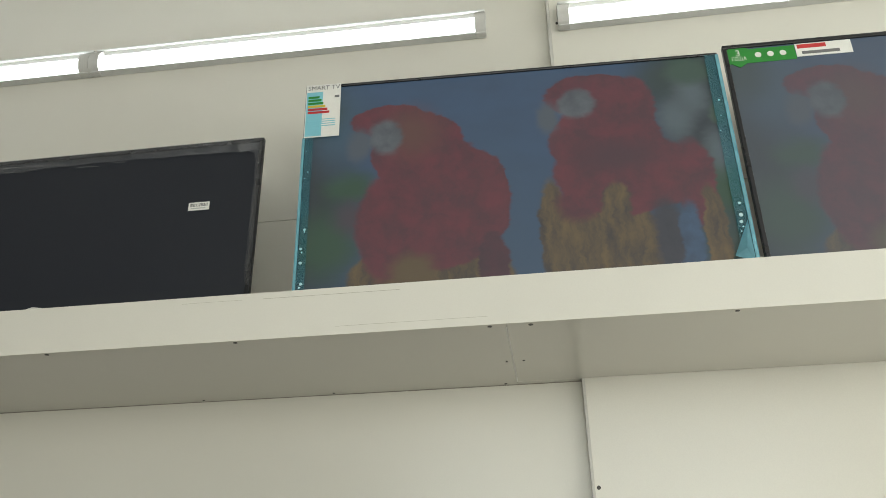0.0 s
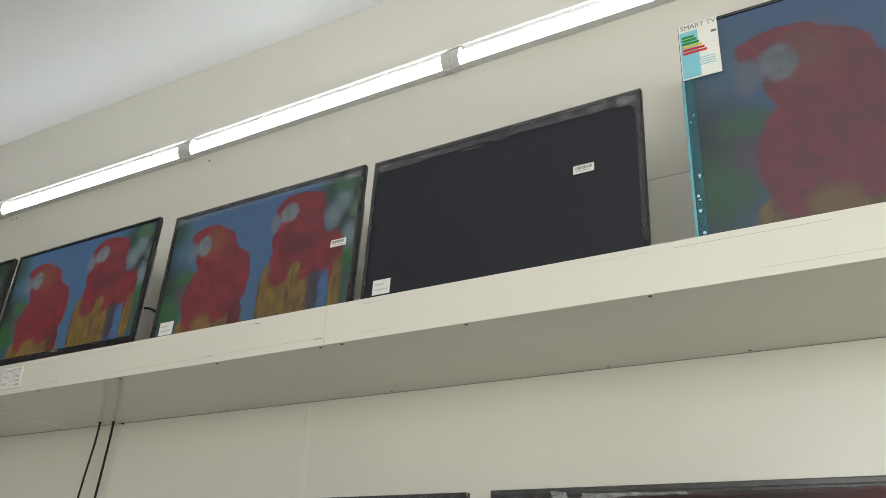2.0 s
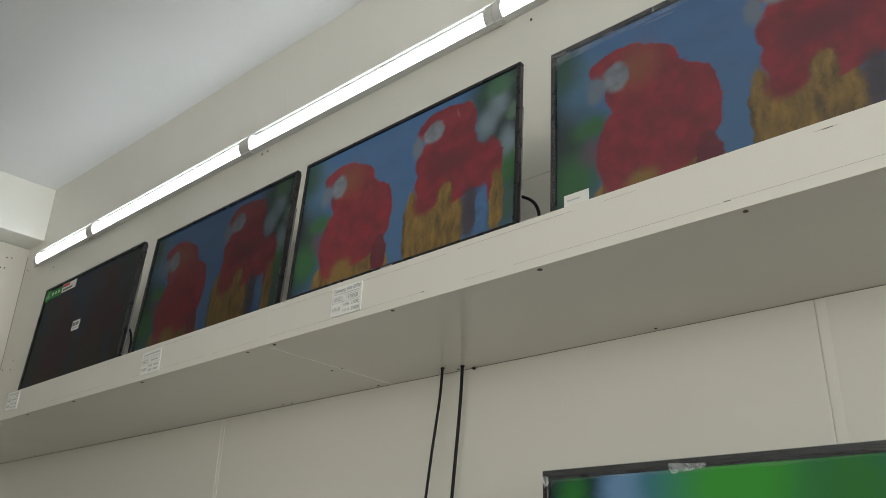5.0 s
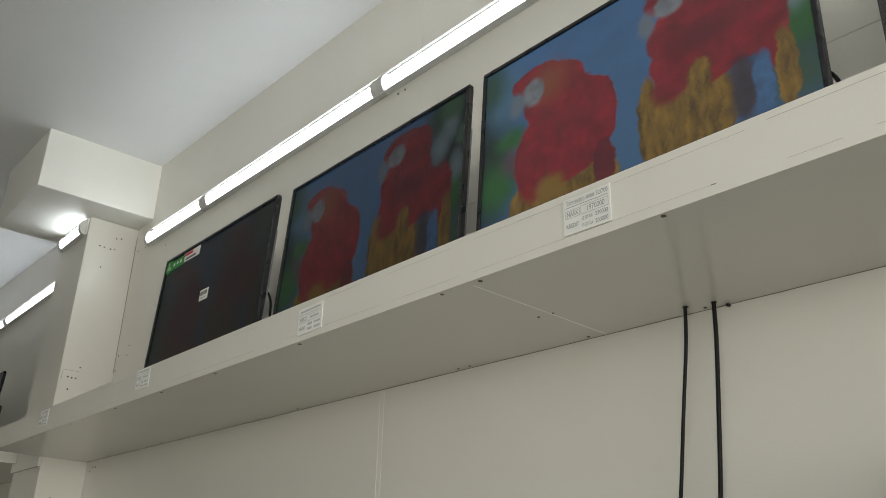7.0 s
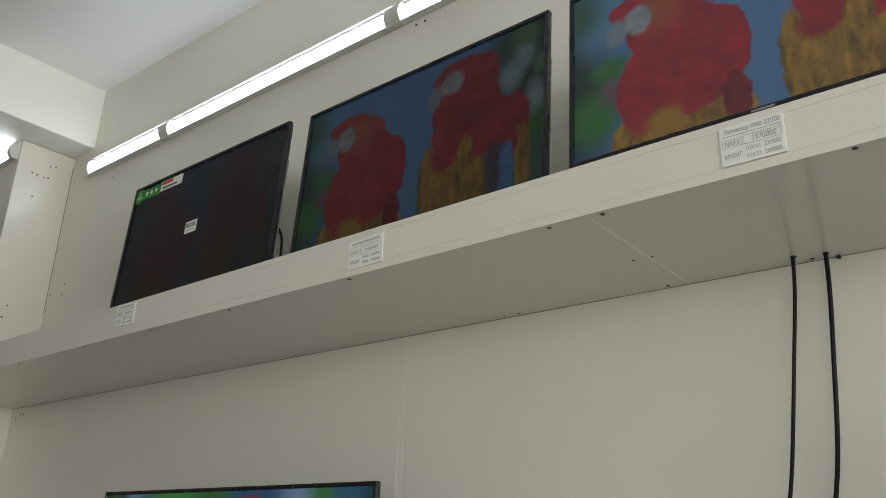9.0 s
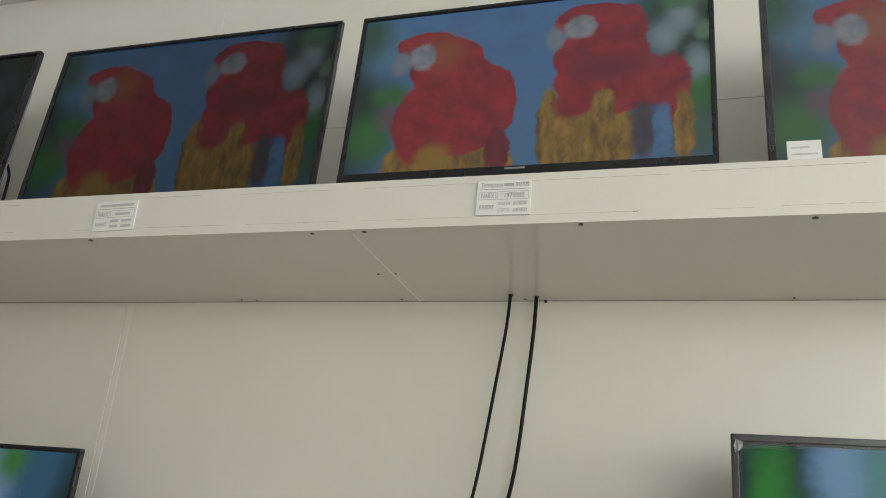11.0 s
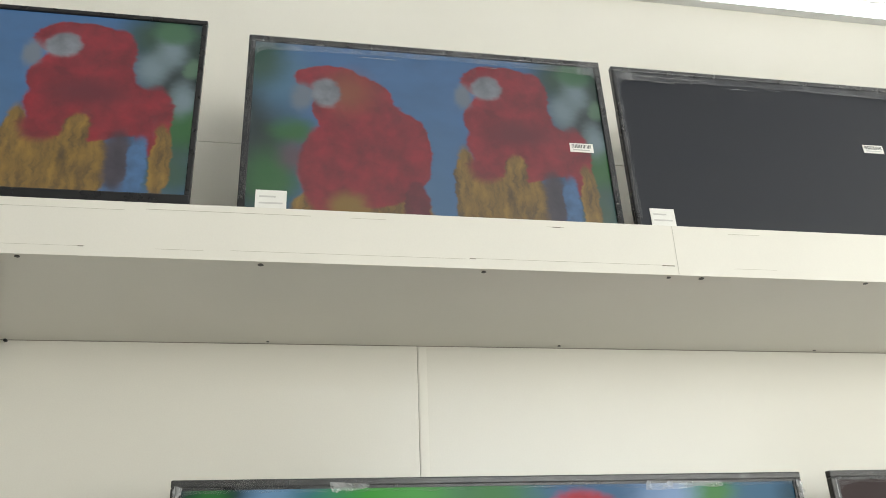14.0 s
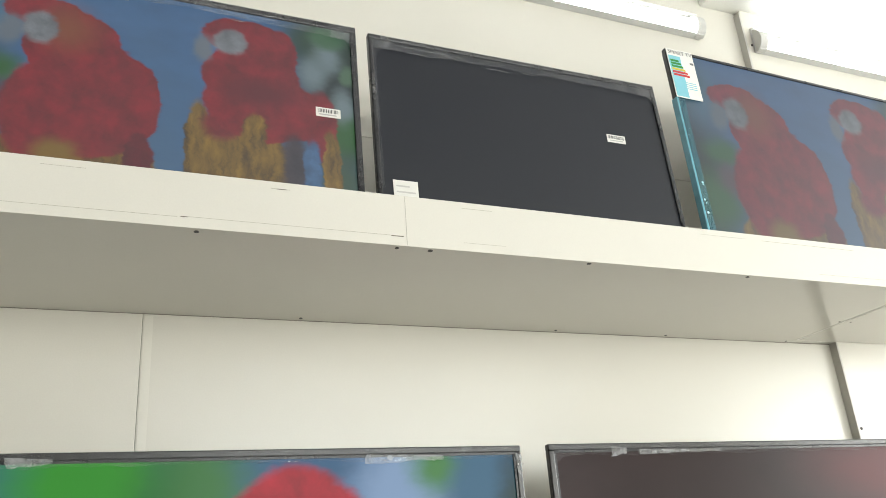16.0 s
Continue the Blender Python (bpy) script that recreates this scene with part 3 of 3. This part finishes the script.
for runs, z in ((TOP_LINES, SHELF_Z1 - 0.013), (LOW_LINES, SHELF_Z0 + 0.016)):
    for x0, x1 in runs:
        zz, tilt, thick = z + rng.uniform(-0.0015, 0.0015), rng.uniform(-0.001, 0.001), rng.uniform(0.0003, 0.0007)
        bm = block((x0, SHELF_Y - 0.0003, zz), (x1, SHELF_Y + 0.0005, zz + thick))
        for v in bm.verts:
            v.co.z += tilt * (v.co.x - x0)
        part("scratch", bm, PENCIL, shelf)
for x, z, n in ((-1.765, 0.0165, 0.010), (-1.432, 0.0160, 0.022), (-2.36, 0.015, 0.008), (-1.620, 0.079, 0.014)):
    part("nick", block((x, SHELF_Y - 0.0004, SHELF_Z0 + z), (x + n, SHELF_Y + 0.0004, SHELF_Z0 + z + 0.0012)), NICK, shelf, "dark nick in the edge band")

# ---- price tags ----
def price_tag(x0, z0, w, h, lean, full, label):
    tag = thing("price_tag", label, "price tag", (x0, SHELF_Y - 0.0022, z0), "price tags on the shelf edge")
    tag.rotation_euler = (0, radians(lean), 0)
    bm = block((0, -0.0006, 0), (w, 0.0014, h), 0.0002, segments=1)
    part("card", bm, PAPER, tag)
    y = -0.0010
    def bar(a, b, c, d, mat=TAG_INK):
        part("printed_bar", block((a * w, y, b * h), (c * w, -0.0005, d * h)), mat, tag)
    def outline(a, b, c, d):
        e = 0.008
        bm = block((a * w, y, b * h), (c * w, -0.0005, (b + e * 1.6) * h))
        block((a * w, y, (d - e * 1.6) * h), (c * w, -0.0005, d * h), bm=bm)
        block((a * w, y, (b + e * 1.6) * h), ((a + e) * w, -0.0005, (d - e * 1.6) * h), bm=bm)
        block(((c - e) * w, y, (b + e * 1.6) * h), (c * w, -0.0005, (d - e * 1.6) * h), bm=bm)
        part("printed_frame", bm, PALE_INK, tag)
    bar(0.05, 0.735, 0.96, 0.75)
    outline(0.04, 0.44, 0.36, 0.66)
    outline(0.38, 0.44, 0.96, 0.68)
    lettering("NARX", 0.20 * h, (0.08 * w, y, 0.49 * h), tag, TAG_INK, width=0.24 * w)
    lettering("KREDIT", 0.17 * h, (0.06 * w, y, 0.17 * h), tag, TAG_INK, width=0.27 * w)
    if full:
        lettering("Телевизор", 0.18 * h, (0.07 * w, y, 0.80 * h), tag, TAG_INK, width=0.40 * w)
        bar(0.50, 0.82, 0.68, 0.91, PALE_INK)
        lettering("32/700", 0.18 * h, (0.71 * w, y, 0.81 * h), tag, TAG_INK, width=0.24 * w)
        lettering("1970000", 0.21 * h, (0.50 * w, y, 0.49 * h), tag, TAG_INK, width=0.36 * w)
        lettering("12 OY GA", 0.13 * h, (0.40 * w, y, 0.28 * h), tag, TAG_INK, width=0.22 * w)
        lettering("15 OY GA", 0.13 * h, (0.40 * w, y, 0.09 * h), tag, TAG_INK, width=0.22 * w)
        lettering("230000", 0.16 * h, (0.68 * w, y, 0.28 * h), tag, TAG_INK, width=0.26 * w)
        lettering("200000", 0.16 * h, (0.68 * w, y, 0.08 * h), tag, TAG_INK, width=0.26 * w)
    else:
        bar(0.10, 0.82, 0.92, 0.90, PALE_INK)
        bar(0.50, 0.52, 0.86, 0.60, PALE_INK)
        for r in (0.10, 0.28):
            bar(0.42, r, 0.60, r + 0.09, PALE_INK)
            bar(0.68, r, 0.93, r + 0.08, PALE_INK)
    return tag


price_tag(-2.619, 2.117, 0.093, 0.063, 0.5, True, "white printed price tag on the shelf edge below a television")
price_tag(-3.402, 2.112, 0.096, 0.062, -1.5, False, "white printed price tag, slightly tilted, on the shelf edge")
price_tag(-4.318, 2.128, 0.094, 0.062, 1.0, False, "white printed price tag on the shelf edge below a dim television")
price_tag(-5.235, 2.124, 0.094, 0.062, 0.5, False, "white printed price tag on the shelf edge near the column")


# ---- televisions ----
def uv_screen(x0, x1, z0, z1, y):
    """The flat display with the picture laid over it, a little thick."""
    bm = block((x0, y, z0), (x1, y + 0.004, z1))
    uvs = bm.loops.layers.uv.new("UVMap")
    for f in bm.faces:
        for lp in f.loops:
            lp[uvs].uv = ((lp.vert.co.x - x0) / (x1 - x0), (lp.vert.co.z - z0) / (z1 - z0))
    return bm


def television(x0, x1, z0, z1, y, screen, label, group, edge=0.010, chin=0.015, bezel=BEZEL, lean=0.0, yaw=0.0, hang=False):
    """A flat television: raised bezel, recessed display, back shell with a thicker lower half, two feet or a wall bracket."""
    w, h = x1 - x0, z1 - z0
    tv = thing("television", label, "television", (x0, y, z0), group)
    tv.rotation_euler = (radians(-lean), 0, radians(yaw))
    for name, lo, hi in (("bezel_top", (0, 0, h - edge), (w, 0.014, h)), ("bezel_bottom", (0, -0.001, 0), (w, 0.014, chin)),
                         ("bezel_side", (0, 0, chin), (edge, 0.014, h - edge)), ("bezel_side", (w - edge, 0, chin), (w, 0.014, h - edge))):
        part(name, block(lo, hi, 0.0022), bezel, tv)
    disp = part("screen", uv_screen(edge, w - edge, chin, h - edge, 0.0045), screen, tv)
    if bezel is BEZEL_GREY:
        for lo, hi in (((edge, 0.0015, h - edge - 0.004), (w - edge, 0.0044, h - edge)), ((edge, 0.0015, chin), (edge + 0.004, 0.0044, h - edge - 0.004)), ((w - edge - 0.004, 0.0015, chin), (w - edge, 0.0044, h - edge - 0.004))):
            part("screen_border", block(lo, hi), BEZEL, tv)
    shell = block((0.004, 0.010, 0.004), (w - 0.004, 0.019, h - 0.004), 0.003)
    block((0.10, 0.017, 0.02), (w - 0.10, 0.070, h * 0.62), 0.012, bm=shell)
    part("back_shell", shell, SHELL, tv)
    for fx in (0.003, w - 0.007):
        part("side_rim", block((fx, 0.0145, 0.004), (fx + 0.004, 0.021, h * 0.74), 0.001, segments=1), RIM, tv, "grey plastic side rim")
    if hang:
        part("wall_bracket", block((w * 0.3, 0.068, h * 0.25), (w * 0.7, WALL_LOW - y + 0.001, h * 0.6), 0.003), SHELL, tv)
    else:
        for fx in (w * 0.16, w * 0.84):
            bm = block((fx - 0.012, 0.004, SHELF_Z1 - z0 + 0.010), (fx + 0.012, 0.026, 0.012), 0.003)
            block((fx - 0.014, -0.055, SHELF_Z1 - z0), (fx + 0.014, 0.120, SHELF_Z1 - z0 + 0.011), 0.004, bm=bm)
            bmesh.ops.rotate(bm, verts=bm.verts[:], cent=(0, 0.015, SHELF_Z1 - z0), matrix=Euler((radians(lean), 0, 0)).to_matrix())
            part("foot", bm, SHELL, tv)
    return tv, disp


def sticker(tv, a, b, c, d, mat=PAPER, name="sticker", label="", rows=0, y=0.0035):
    """A flat label on the display, in the television's own metres."""
    st = part(name, block((a, y, b), (c, y + 0.0012, d)), mat, tv, label)
    for k in range(rows):
        f = (k + 1) / (rows + 1)
        part("printed_bar", block((a + (c - a) * 0.12, y - 0.0004, b + (d - b) * (f - 0.12 / (rows + 1))), (c - (c - a) * (0.12 if k % 2 == 0 else 0.35), y + 0.0002, b + (d - b) * (f + 0.12 / (rows + 1)))), FAINT_INK, st)
    return st


def barcode(tv, a, b, c, d):
    st = part("sticker", block((a, 0.0035, b), (c, 0.0047, d)), PAPER, tv, "white barcode sticker")
    bm, x = bmesh.new(), a + 0.004
    r = random.Random(int(a * 1000))
    while x < c - 0.005:
        t = r.choice((0.0008, 0.0014, 0.002))
        block((x, 0.0031, b + (d - b) * 0.45), (x + t, 0.0037, b + (d - b) * 0.85), bm=bm)
        x += t + r.choice((0.001, 0.0016))
    part("printed_bars", bm, INK, st)
    part("printed_bar", block((a + 0.006, 0.0031, b + (d - b) * 0.18), (c - 0.008, 0.0037, b + (d - b) * 0.3)), PALE_INK, st)


def wrap_top(tv, w, h, drop, seed, bite=0.08):
    """Clear packing film folded over the top edge: an uneven thin sheet with a lower hem."""
    r = random.Random(seed)
    bm, n = bmesh.new(), 48
    upper, lower = [], []
    for k in range(n + 1):
        x = 0.003 + (w - 0.006) * k / n
        end = max(0.0, 1 - min(k, n - k) / (n * bite))
        d = drop * (1 + 0.9 * end ** 2) + r.uniform(-0.002, 0.002)
        upper.append(bm.verts.new((x, -0.0022 + r.uniform(-0.0006, 0.0006), h - 0.001)))
        lower.append(bm.verts.new((x, -0.0012 + r.uniform(-0.001, 0.0008), h - d)))
    for k in range(n):
        bm.faces.new((upper[k], lower[k], lower[k + 1], upper[k + 1]))
    bmesh.ops.solidify(bm, geom=bm.faces[:], thickness=0.0004)
    part("packing_film", bm, CLEAR_WRAP, tv, "clear crinkled packing film", True)
    for _ in range(5):
        a = r.uniform(0.05, 0.8) * w
        b = a + r.uniform(0.03, 0.16) * w
        z = h - drop * r.uniform(0.4, 1.0)
        part("film_crease", tube([(a, -0.0026, z), ((a + b) / 2, -0.003, z + r.uniform(-.003, .003)), (b, -0.0026, z - 0.002)], 0.0005, seg=5), CLEAR_WRAP, tv)


def film_tab(tv, x, z, w, h, seed, film=None):
    """A small crumpled tab of clear film that catches the light."""
    r = random.Random(seed)
    bm, n = bmesh.new(), 7
    rows = []
    for j in range(3):
        rows.append([bm.verts.new((x + w * (i / n) + r.uniform(-.003, .003), -0.0030 - r.uniform(0, 0.0035), z - h * (j / 2) * (0.9 - 0.5 * i / n + r.uniform(-0.12, 0.12)) - 0.2 * h * i / n)) for i in range(n + 1)])
    for j in range(2):
        for i in range(n):
            bm.faces.new((rows[j][i], rows[j + 1][i], rows[j + 1][i + 1], rows[j][i + 1]))
    bmesh.ops.solidify(bm, geom=bm.faces[:], thickness=0.0003)
    part("film_tab", bm, film or FILM_CREASE, tv, "crumpled tab of clear film")


def bag_hem(tv, w, h, seed):
    """Clear bag round the television: a thin hem over the top and sides with rounded inner corners and a pale crease along it."""
    r = random.Random(seed)
    inner = [(0.013, 0.05), (0.013, h - 0.085)]
    for k in range(7):
        a = radians(180 - 15 * k)
        inner.append((0.036 + 0.023 * math.cos(a), h - 0.062 + 0.026 * math.sin(a)))
    inner += [(0.036 + (w - 0.072) * k / 16, h - 0.036 + r.uniform(-0.0015, 0.0015) + 0.006 * math.sin(math.pi * k / 16)) for k in range(1, 16)]
    for k in range(7):
        a = radians(90 - 15 * k)
        inner.append((w - 0.036 + 0.023 * math.cos(a), h - 0.062 + 0.026 * math.sin(a)))
    inner += [(w - 0.013, h - 0.085), (w - 0.013, 0.05)]
    bm = bmesh.new()
    ring_in = [bm.verts.new((x, -0.0024 + r.uniform(-0.0006, 0.0006), z)) for x, z in inner]
    ring_out = []
    for i, (x, z) in enumerate(inner):
        if i < 2:
            p = (0.002, z)
        elif i >= len(inner) - 2:
            p = (w - 0.002, z)
        else:
            p = (min(max((x - 0.013) / (w - 0.026), 0), 1) * (w - 0.004) + 0.002, h - 0.0015)
        ring_out.append(bm.verts.new((p[0], -0.0020 + r.uniform(-0.0004, 0.0004), p[1])))
    for i in range(len(inner) - 1):
        bm.faces.new((ring_out[i], ring_in[i], ring_in[i + 1], ring_out[i + 1]))
    bmesh.ops.solidify(bm, geom=bm.faces[:], thickness=0.0003)
    for x in (0.006, w - 0.052):
        film_tab(tv, x, h - 0.012, 0.046, 0.034, seed + int(x * 100), CLEAR_WRAP)
    hem = part("packing_film", bm, HEM_FILM, tv, "clear packing film with rounded corners", True)
    part("film_crease", tube([(x, -0.0030, z) for x, z in inner[3:-3]], 0.0004, seg=5), CLEAR_WRAP, hem)
    for _ in range(5):
        a = r.uniform(0.06, 0.75) * w
        b = a + r.uniform(0.03, 0.15) * w
        z = h - r.uniform(0.014, 0.040)
        part("film_crease", tube([(a, -0.0030, z), ((a + b) / 2, -0.0034, z + r.uniform(-.002, .002)), (b, -0.0030, z - 0.001)], 0.0005, seg=5), FILM_CREASE, hem)


def green_label(tv, x, z, w):
    """Green warranty strip with a shield."""
    st = part("warranty_label", block((x, 0.0033, z), (x + w * 0.55, 0.0045, z + w * 0.14)), LABEL_GREEN, tv, "green warranty label with a shield")
    part("label_end", block((x + w * 0.555, 0.0033, z + w * 0.02), (x + w, 0.0045, z + w * 0.15)), PAPER, st)
    part("printed_bar", block((x + w * 0.57, 0.0030, z + w * 0.10), (x + w * 0.8, 0.0036, z + w * 0.14)), LABEL_RED, st)
    part("printed_bar", block((x + w * 0.60, 0.0030, z + w * 0.04), (x + w * 0.9, 0.0036, z + w * 0.07)), INK, st)
    bm = bmesh.new()
    outline = [(-0.085, 0.08), (0, 0.10), (0.085, 0.08), (0.085, -0.02), (0.05, -0.08), (0, -0.11), (-0.05, -0.08), (-0.085, -0.02)]
    for s, y in ((1.0, 0.0030), ):
        f = [bm.verts.new((x + w * (0.09 + a), y, z + w * (0.07 + b))) for a, b in outline]
        g = [bm.verts.new((v.co.x, 0.0046, v.co.z)) for v in f]
        bm.faces.new(f[::-1])
        for i in range(8):
            bm.faces.new((f[i], f[(i + 1) % 8], g[(i + 1) % 8], g[i]))
    bmesh.ops.recalc_face_normals(bm, faces=bm.faces[:])
    part("shield", bm, LABEL_GREEN, st)
    lettering("3", w * 0.09, (x + w * 0.067, 0.0028, z + w * 0.075), st, PAPER)
    lettering("ГОДА", w * 0.05, (x + w * 0.03, 0.0028, z + w * 0.03), st, PAPER, width=w * 0.12)
    for k in range(3):
        part("printed_ring", disc((x + w * (0.25 + 0.1 * k), 0.0031, z + w * 0.075), w * 0.028, 0.0006, "y"), PAPER, st)


ROW = "televisions along the upper shelf"
UNDER = "televisions below the shelf"
tv_a, _ = television(-4.622, -3.842, 2.240, 2.682, 1.519, SCREEN_DIM, "black flat television, very dim picture, green warranty label, on the shelf", ROW, lean=3.0)
green_label(tv_a, 0.006, 0.389, 0.265)
barcode(tv_a, 0.345, 0.200, 0.402, 0.238)
television(-3.757, -3.004, 2.238, 2.667, 1.516, SCREEN_MID, "black flat television, red and gold shapes, on the shelf", ROW, lean=3.6)
tv_c, _ = television(-2.947, -2.224, 2.246, 2.655, 1.508, SCREEN_LIT, "black flat television, bright red shapes, above a price tag", ROW, chin=0.021, lean=3.2)
part("brand_bar", block((0.343, -0.0014, 0.0130), (0.381, 0.001, 0.0168)), SILVER, tv_c, "small silver brand mark")
tv_d, _ = television(-2.145, -1.434, 2.214, 2.631, 1.508, SCREEN_WRAPPED, "black flat television, red shapes, film-wrapped top, white card", ROW, edge=0.013, lean=3.0)
barcode(tv_d, 0.624, 0.193, 0.672, 0.213)
sticker(tv_d, 0.030, 0.034, 0.084, 0.073, PAPER, "card", "white paper card stuck on the screen", 2)
bag_hem(tv_d, 0.711, 0.417, 5)
tv_e, _ = television(-1.407, -0.699, 2.214, 2.628, 1.512, SCREEN_OFF, "black flat television, switched off, film along its top, white card", ROW, lean=3.0)
barcode(tv_e, 0.548, 0.238, 0.596, 0.258)
sticker(tv_e, 0.032, 0.038, 0.082, 0.076, PAPER, "card", "white paper card stuck on the screen", 2)
bag_hem(tv_e, 0.708, 0.414, 9)
tv_f, _ = television(-0.614, 0.332, 2.222, 2.773, 1.540, SCREEN_VEIL, "large television behind blue protective film, energy label in the corner", ROW, edge=0.007, lean=2.0, yaw=1.6)
tv_g, _ = television(0.346, 1.304, 2.222, 2.794, 1.572, SCREEN_VEIL_DIM, "large dull television with a green warranty label, on the shelf", ROW, lean=2.0, yaw=1.0)
green_label(tv_g, 0.008, 0.520, 0.27)

# energy label and film edges of the large television
st = sticker(tv_f, 0.002, 0.405, 0.084, 0.551, PAPER, "energy_label", "white energy label with coloured steps", 0, -0.0016)
part("blue_field", block((0.004, -0.0019, 0.408), (0.042, -0.0015, 0.530)), LABEL_BLUE, st)
lettering("SMART TV", 0.017, (0.006, -0.0020, 0.536), st, INK, width=0.075)
for k, m in enumerate((LABEL_GREEN, LABEL_GREEN, LABEL_GREEN, LABEL_YELLOW, LABEL_RED, LABEL_RED)):
    part("energy_step", block((0.008, -0.0023, 0.512 - 0.0085 * k), (0.034 + 0.005 * k, -0.0018, 0.518 - 0.0085 * k)), m, st)
part("printed_bar", block((0.070, -0.0020, 0.512), (0.081, -0.0015, 0.518)), INK, st)
for k in range(4):
    part("printed_bar", block((0.010, -0.0021, 0.452 - 0.006 * k), (0.074, -0.0017, 0.454 - 0.006 * k)), LABEL_BLUE, st)
for a, b, c, d, top in ((0.0, 0.005, 0.005, 0.024, 0.404), (0.9395, 0.9455, 0.916, 0.9395, 0.544)):
    film = part("film_edge", block((a - 0.0012 if a == 0 else a, -0.0016, 0.006), (b if a == 0 else b + 0.0015, 0.0155, top), 0.0003, segments=1), BLUE_FOLD, tv_f, "folded pale blue film edge")
    band = part("film_band", block((c, -0.0012, 0.020), (d, -0.0008, top)), BLUE_FILM, tv_f, "blue protective film")
    r = random.Random(int(a * 100) + 2)
    for k in range(11):
        z = r.uniform(0.03, 0.17) if k < 8 else r.uniform(0.2, 0.5)
        part("bubble", disc((r.uniform(c + 0.004, d - 0.006), -0.0015, min(z, top - 0.02)), r.uniform(0.0015, 0.0045) * (1 if k < 8 else 0.5), 0.0006, "y", seg=8), BUBBLE, band)
fold = bmesh.new()
corner = [fold.verts.new(p) for p in ((0.938, -0.0018, 0.125), (0.900, -0.0040, 0.045), (0.938, -0.0025, 0.030), (0.925, -0.0055, 0.060))]
fold.faces.new((corner[0], corner[1], corner[3])), fold.faces.new((corner[3], corner[1], corner[2])), fold.faces.new((corner[0], corner[3], corner[2]))
bmesh.ops.solidify(fold, geom=fold.faces[:], thickness=0.0003)
part("film_fold", fold, BLUE_FOLD, tv_f, "crumpled corner of the film")

# beyond the column
far_shelf = thing("shelf", "cream laminate wall shelf beyond the column", "shelf")
part("shelf_board", block((LEFT_X + 0.5, SHELF_Y + 0.1, SHELF_Z0), (-6.252, WALL_UP - 0.0005, SHELF_Z1), 0.001, segments=1), SHELF_SKIN, far_shelf)
television(-8.02, -6.985, 2.232, 2.690, 1.60, SCREEN_OFF, "black flat television, switched off, beyond the column", ROW, lean=3.0)

# the row below the shelf, of which the tops show
television(-4.55, -3.464, 1.075, 1.713, 1.570, SCREEN_ONE_DIM, "black television with dark red shape below the shelf", UNDER, hang=True)
tv_2, _ = television(-2.220, -1.135, 1.165, 1.800, 1.572, SCREEN_ONE, "dark grey television, bright picture, packing film along its top", UNDER, edge=0.012, bezel=BEZEL_GREY, hang=True)
wrap_top(tv_2, 1.085, 0.635, 0.022, 11, 0.03)
for tab in ((0.248, 0.628, 0.060, 0.018, 1), (0.785, 0.623, 0.145, 0.017, 2), (1.072, 0.622, 0.012, 0.040, 3), (0.006, 0.626, 0.012, 0.022, 6)):
    film_tab(tv_2, *tab)
tv_3, _ = television(-1.079, 0.009, 1.165, 1.801, 1.568, SCREEN_DULL, "dark grey television with dull reddish picture, packing film on top", UNDER, edge=0.012, bezel=BEZEL_GREY, hang=True)
wrap_top(tv_3, 1.088, 0.636, 0.023, 13, 0.03)
for tab in ((0.135, 0.630, 0.035, 0.024, 4), (0.20, 0.623, 0.20, 0.011, 5)):
    film_tab(tv_3, *tab)


# ---- cables and paper ----
def cable(points, radius, label):
    return tagged(link("cable", tube(points, radius), CABLE, None, "", True), label, "cable")


cable([(-2.637, 1.758, 2.104), (-2.642, 1.756, 2.02), (-2.656, 1.750, 1.90), (-2.677, 1.747, 1.74), (-2.707, 1.747, 1.55), (-2.732, 1.760, 1.2), (-2.732, 1.783, 0.6)], 0.0034, "black cable hanging from the shelf down the wall")
cable([(-2.585, 1.770, 2.104), (-2.587, 1.768, 2.02), (-2.596, 1.766, 1.90), (-2.611, 1.765, 1.74), (-2.647, 1.783, 1.55), (-2.662, 1.783, 1.2), (-2.662, 1.783, 0.6)], 0.0040, "thick black cable hanging from the shelf down the wall")
for x, y in ((-2.637, 1.758), (-2.585, 1.770)):
    part("cable_hole", disc((x, y, SHELF_Z0 - 0.0006 + sag(y)), 0.0062, 0.0014, "z"), SCREW, shelf)
cable([(-3.95, 1.575, 2.37), (-3.885, 1.56, 2.385), (-3.850, 1.56, 2.345), (-3.845, 1.56, 2.285), (-3.858, 1.57, 2.235), (-3.88, 1.60, 2.196)], 0.0036, "black television cable looping down to the shelf")
cable([(-2.44, 1.59, 2.37), (-2.345, 1.62, 2.400), (-2.270, 1.62, 2.370), (-2.248, 1.62, 2.320), (-2.280, 1.62, 2.270), (-2.345, 1.62, 2.230), (-2.38, 1.64, 2.196)], 0.0036, "black television cable looping beside a television")
clip = block((-2.573, 1.790, 2.0855), (-2.567, 1.7985, 2.0905), 0.001, segments=1)
tagged(link("cable_clip", clip, SHELL), "small black plastic cable clip under the shelf", "clip")
pm = block((-1.145, 1.415, SHELF_Z1), (-1.045, 1.470, SHELF_Z1 + 0.0012))
for v in pm.verts:
    v.co.z += (v.co.y - 1.415) * (0.62 if v.co.x < -1.1 else 0.28)
tagged(link("paper_slip", pm, PAPER), "curled white paper slip lying on the shelf", "paper")
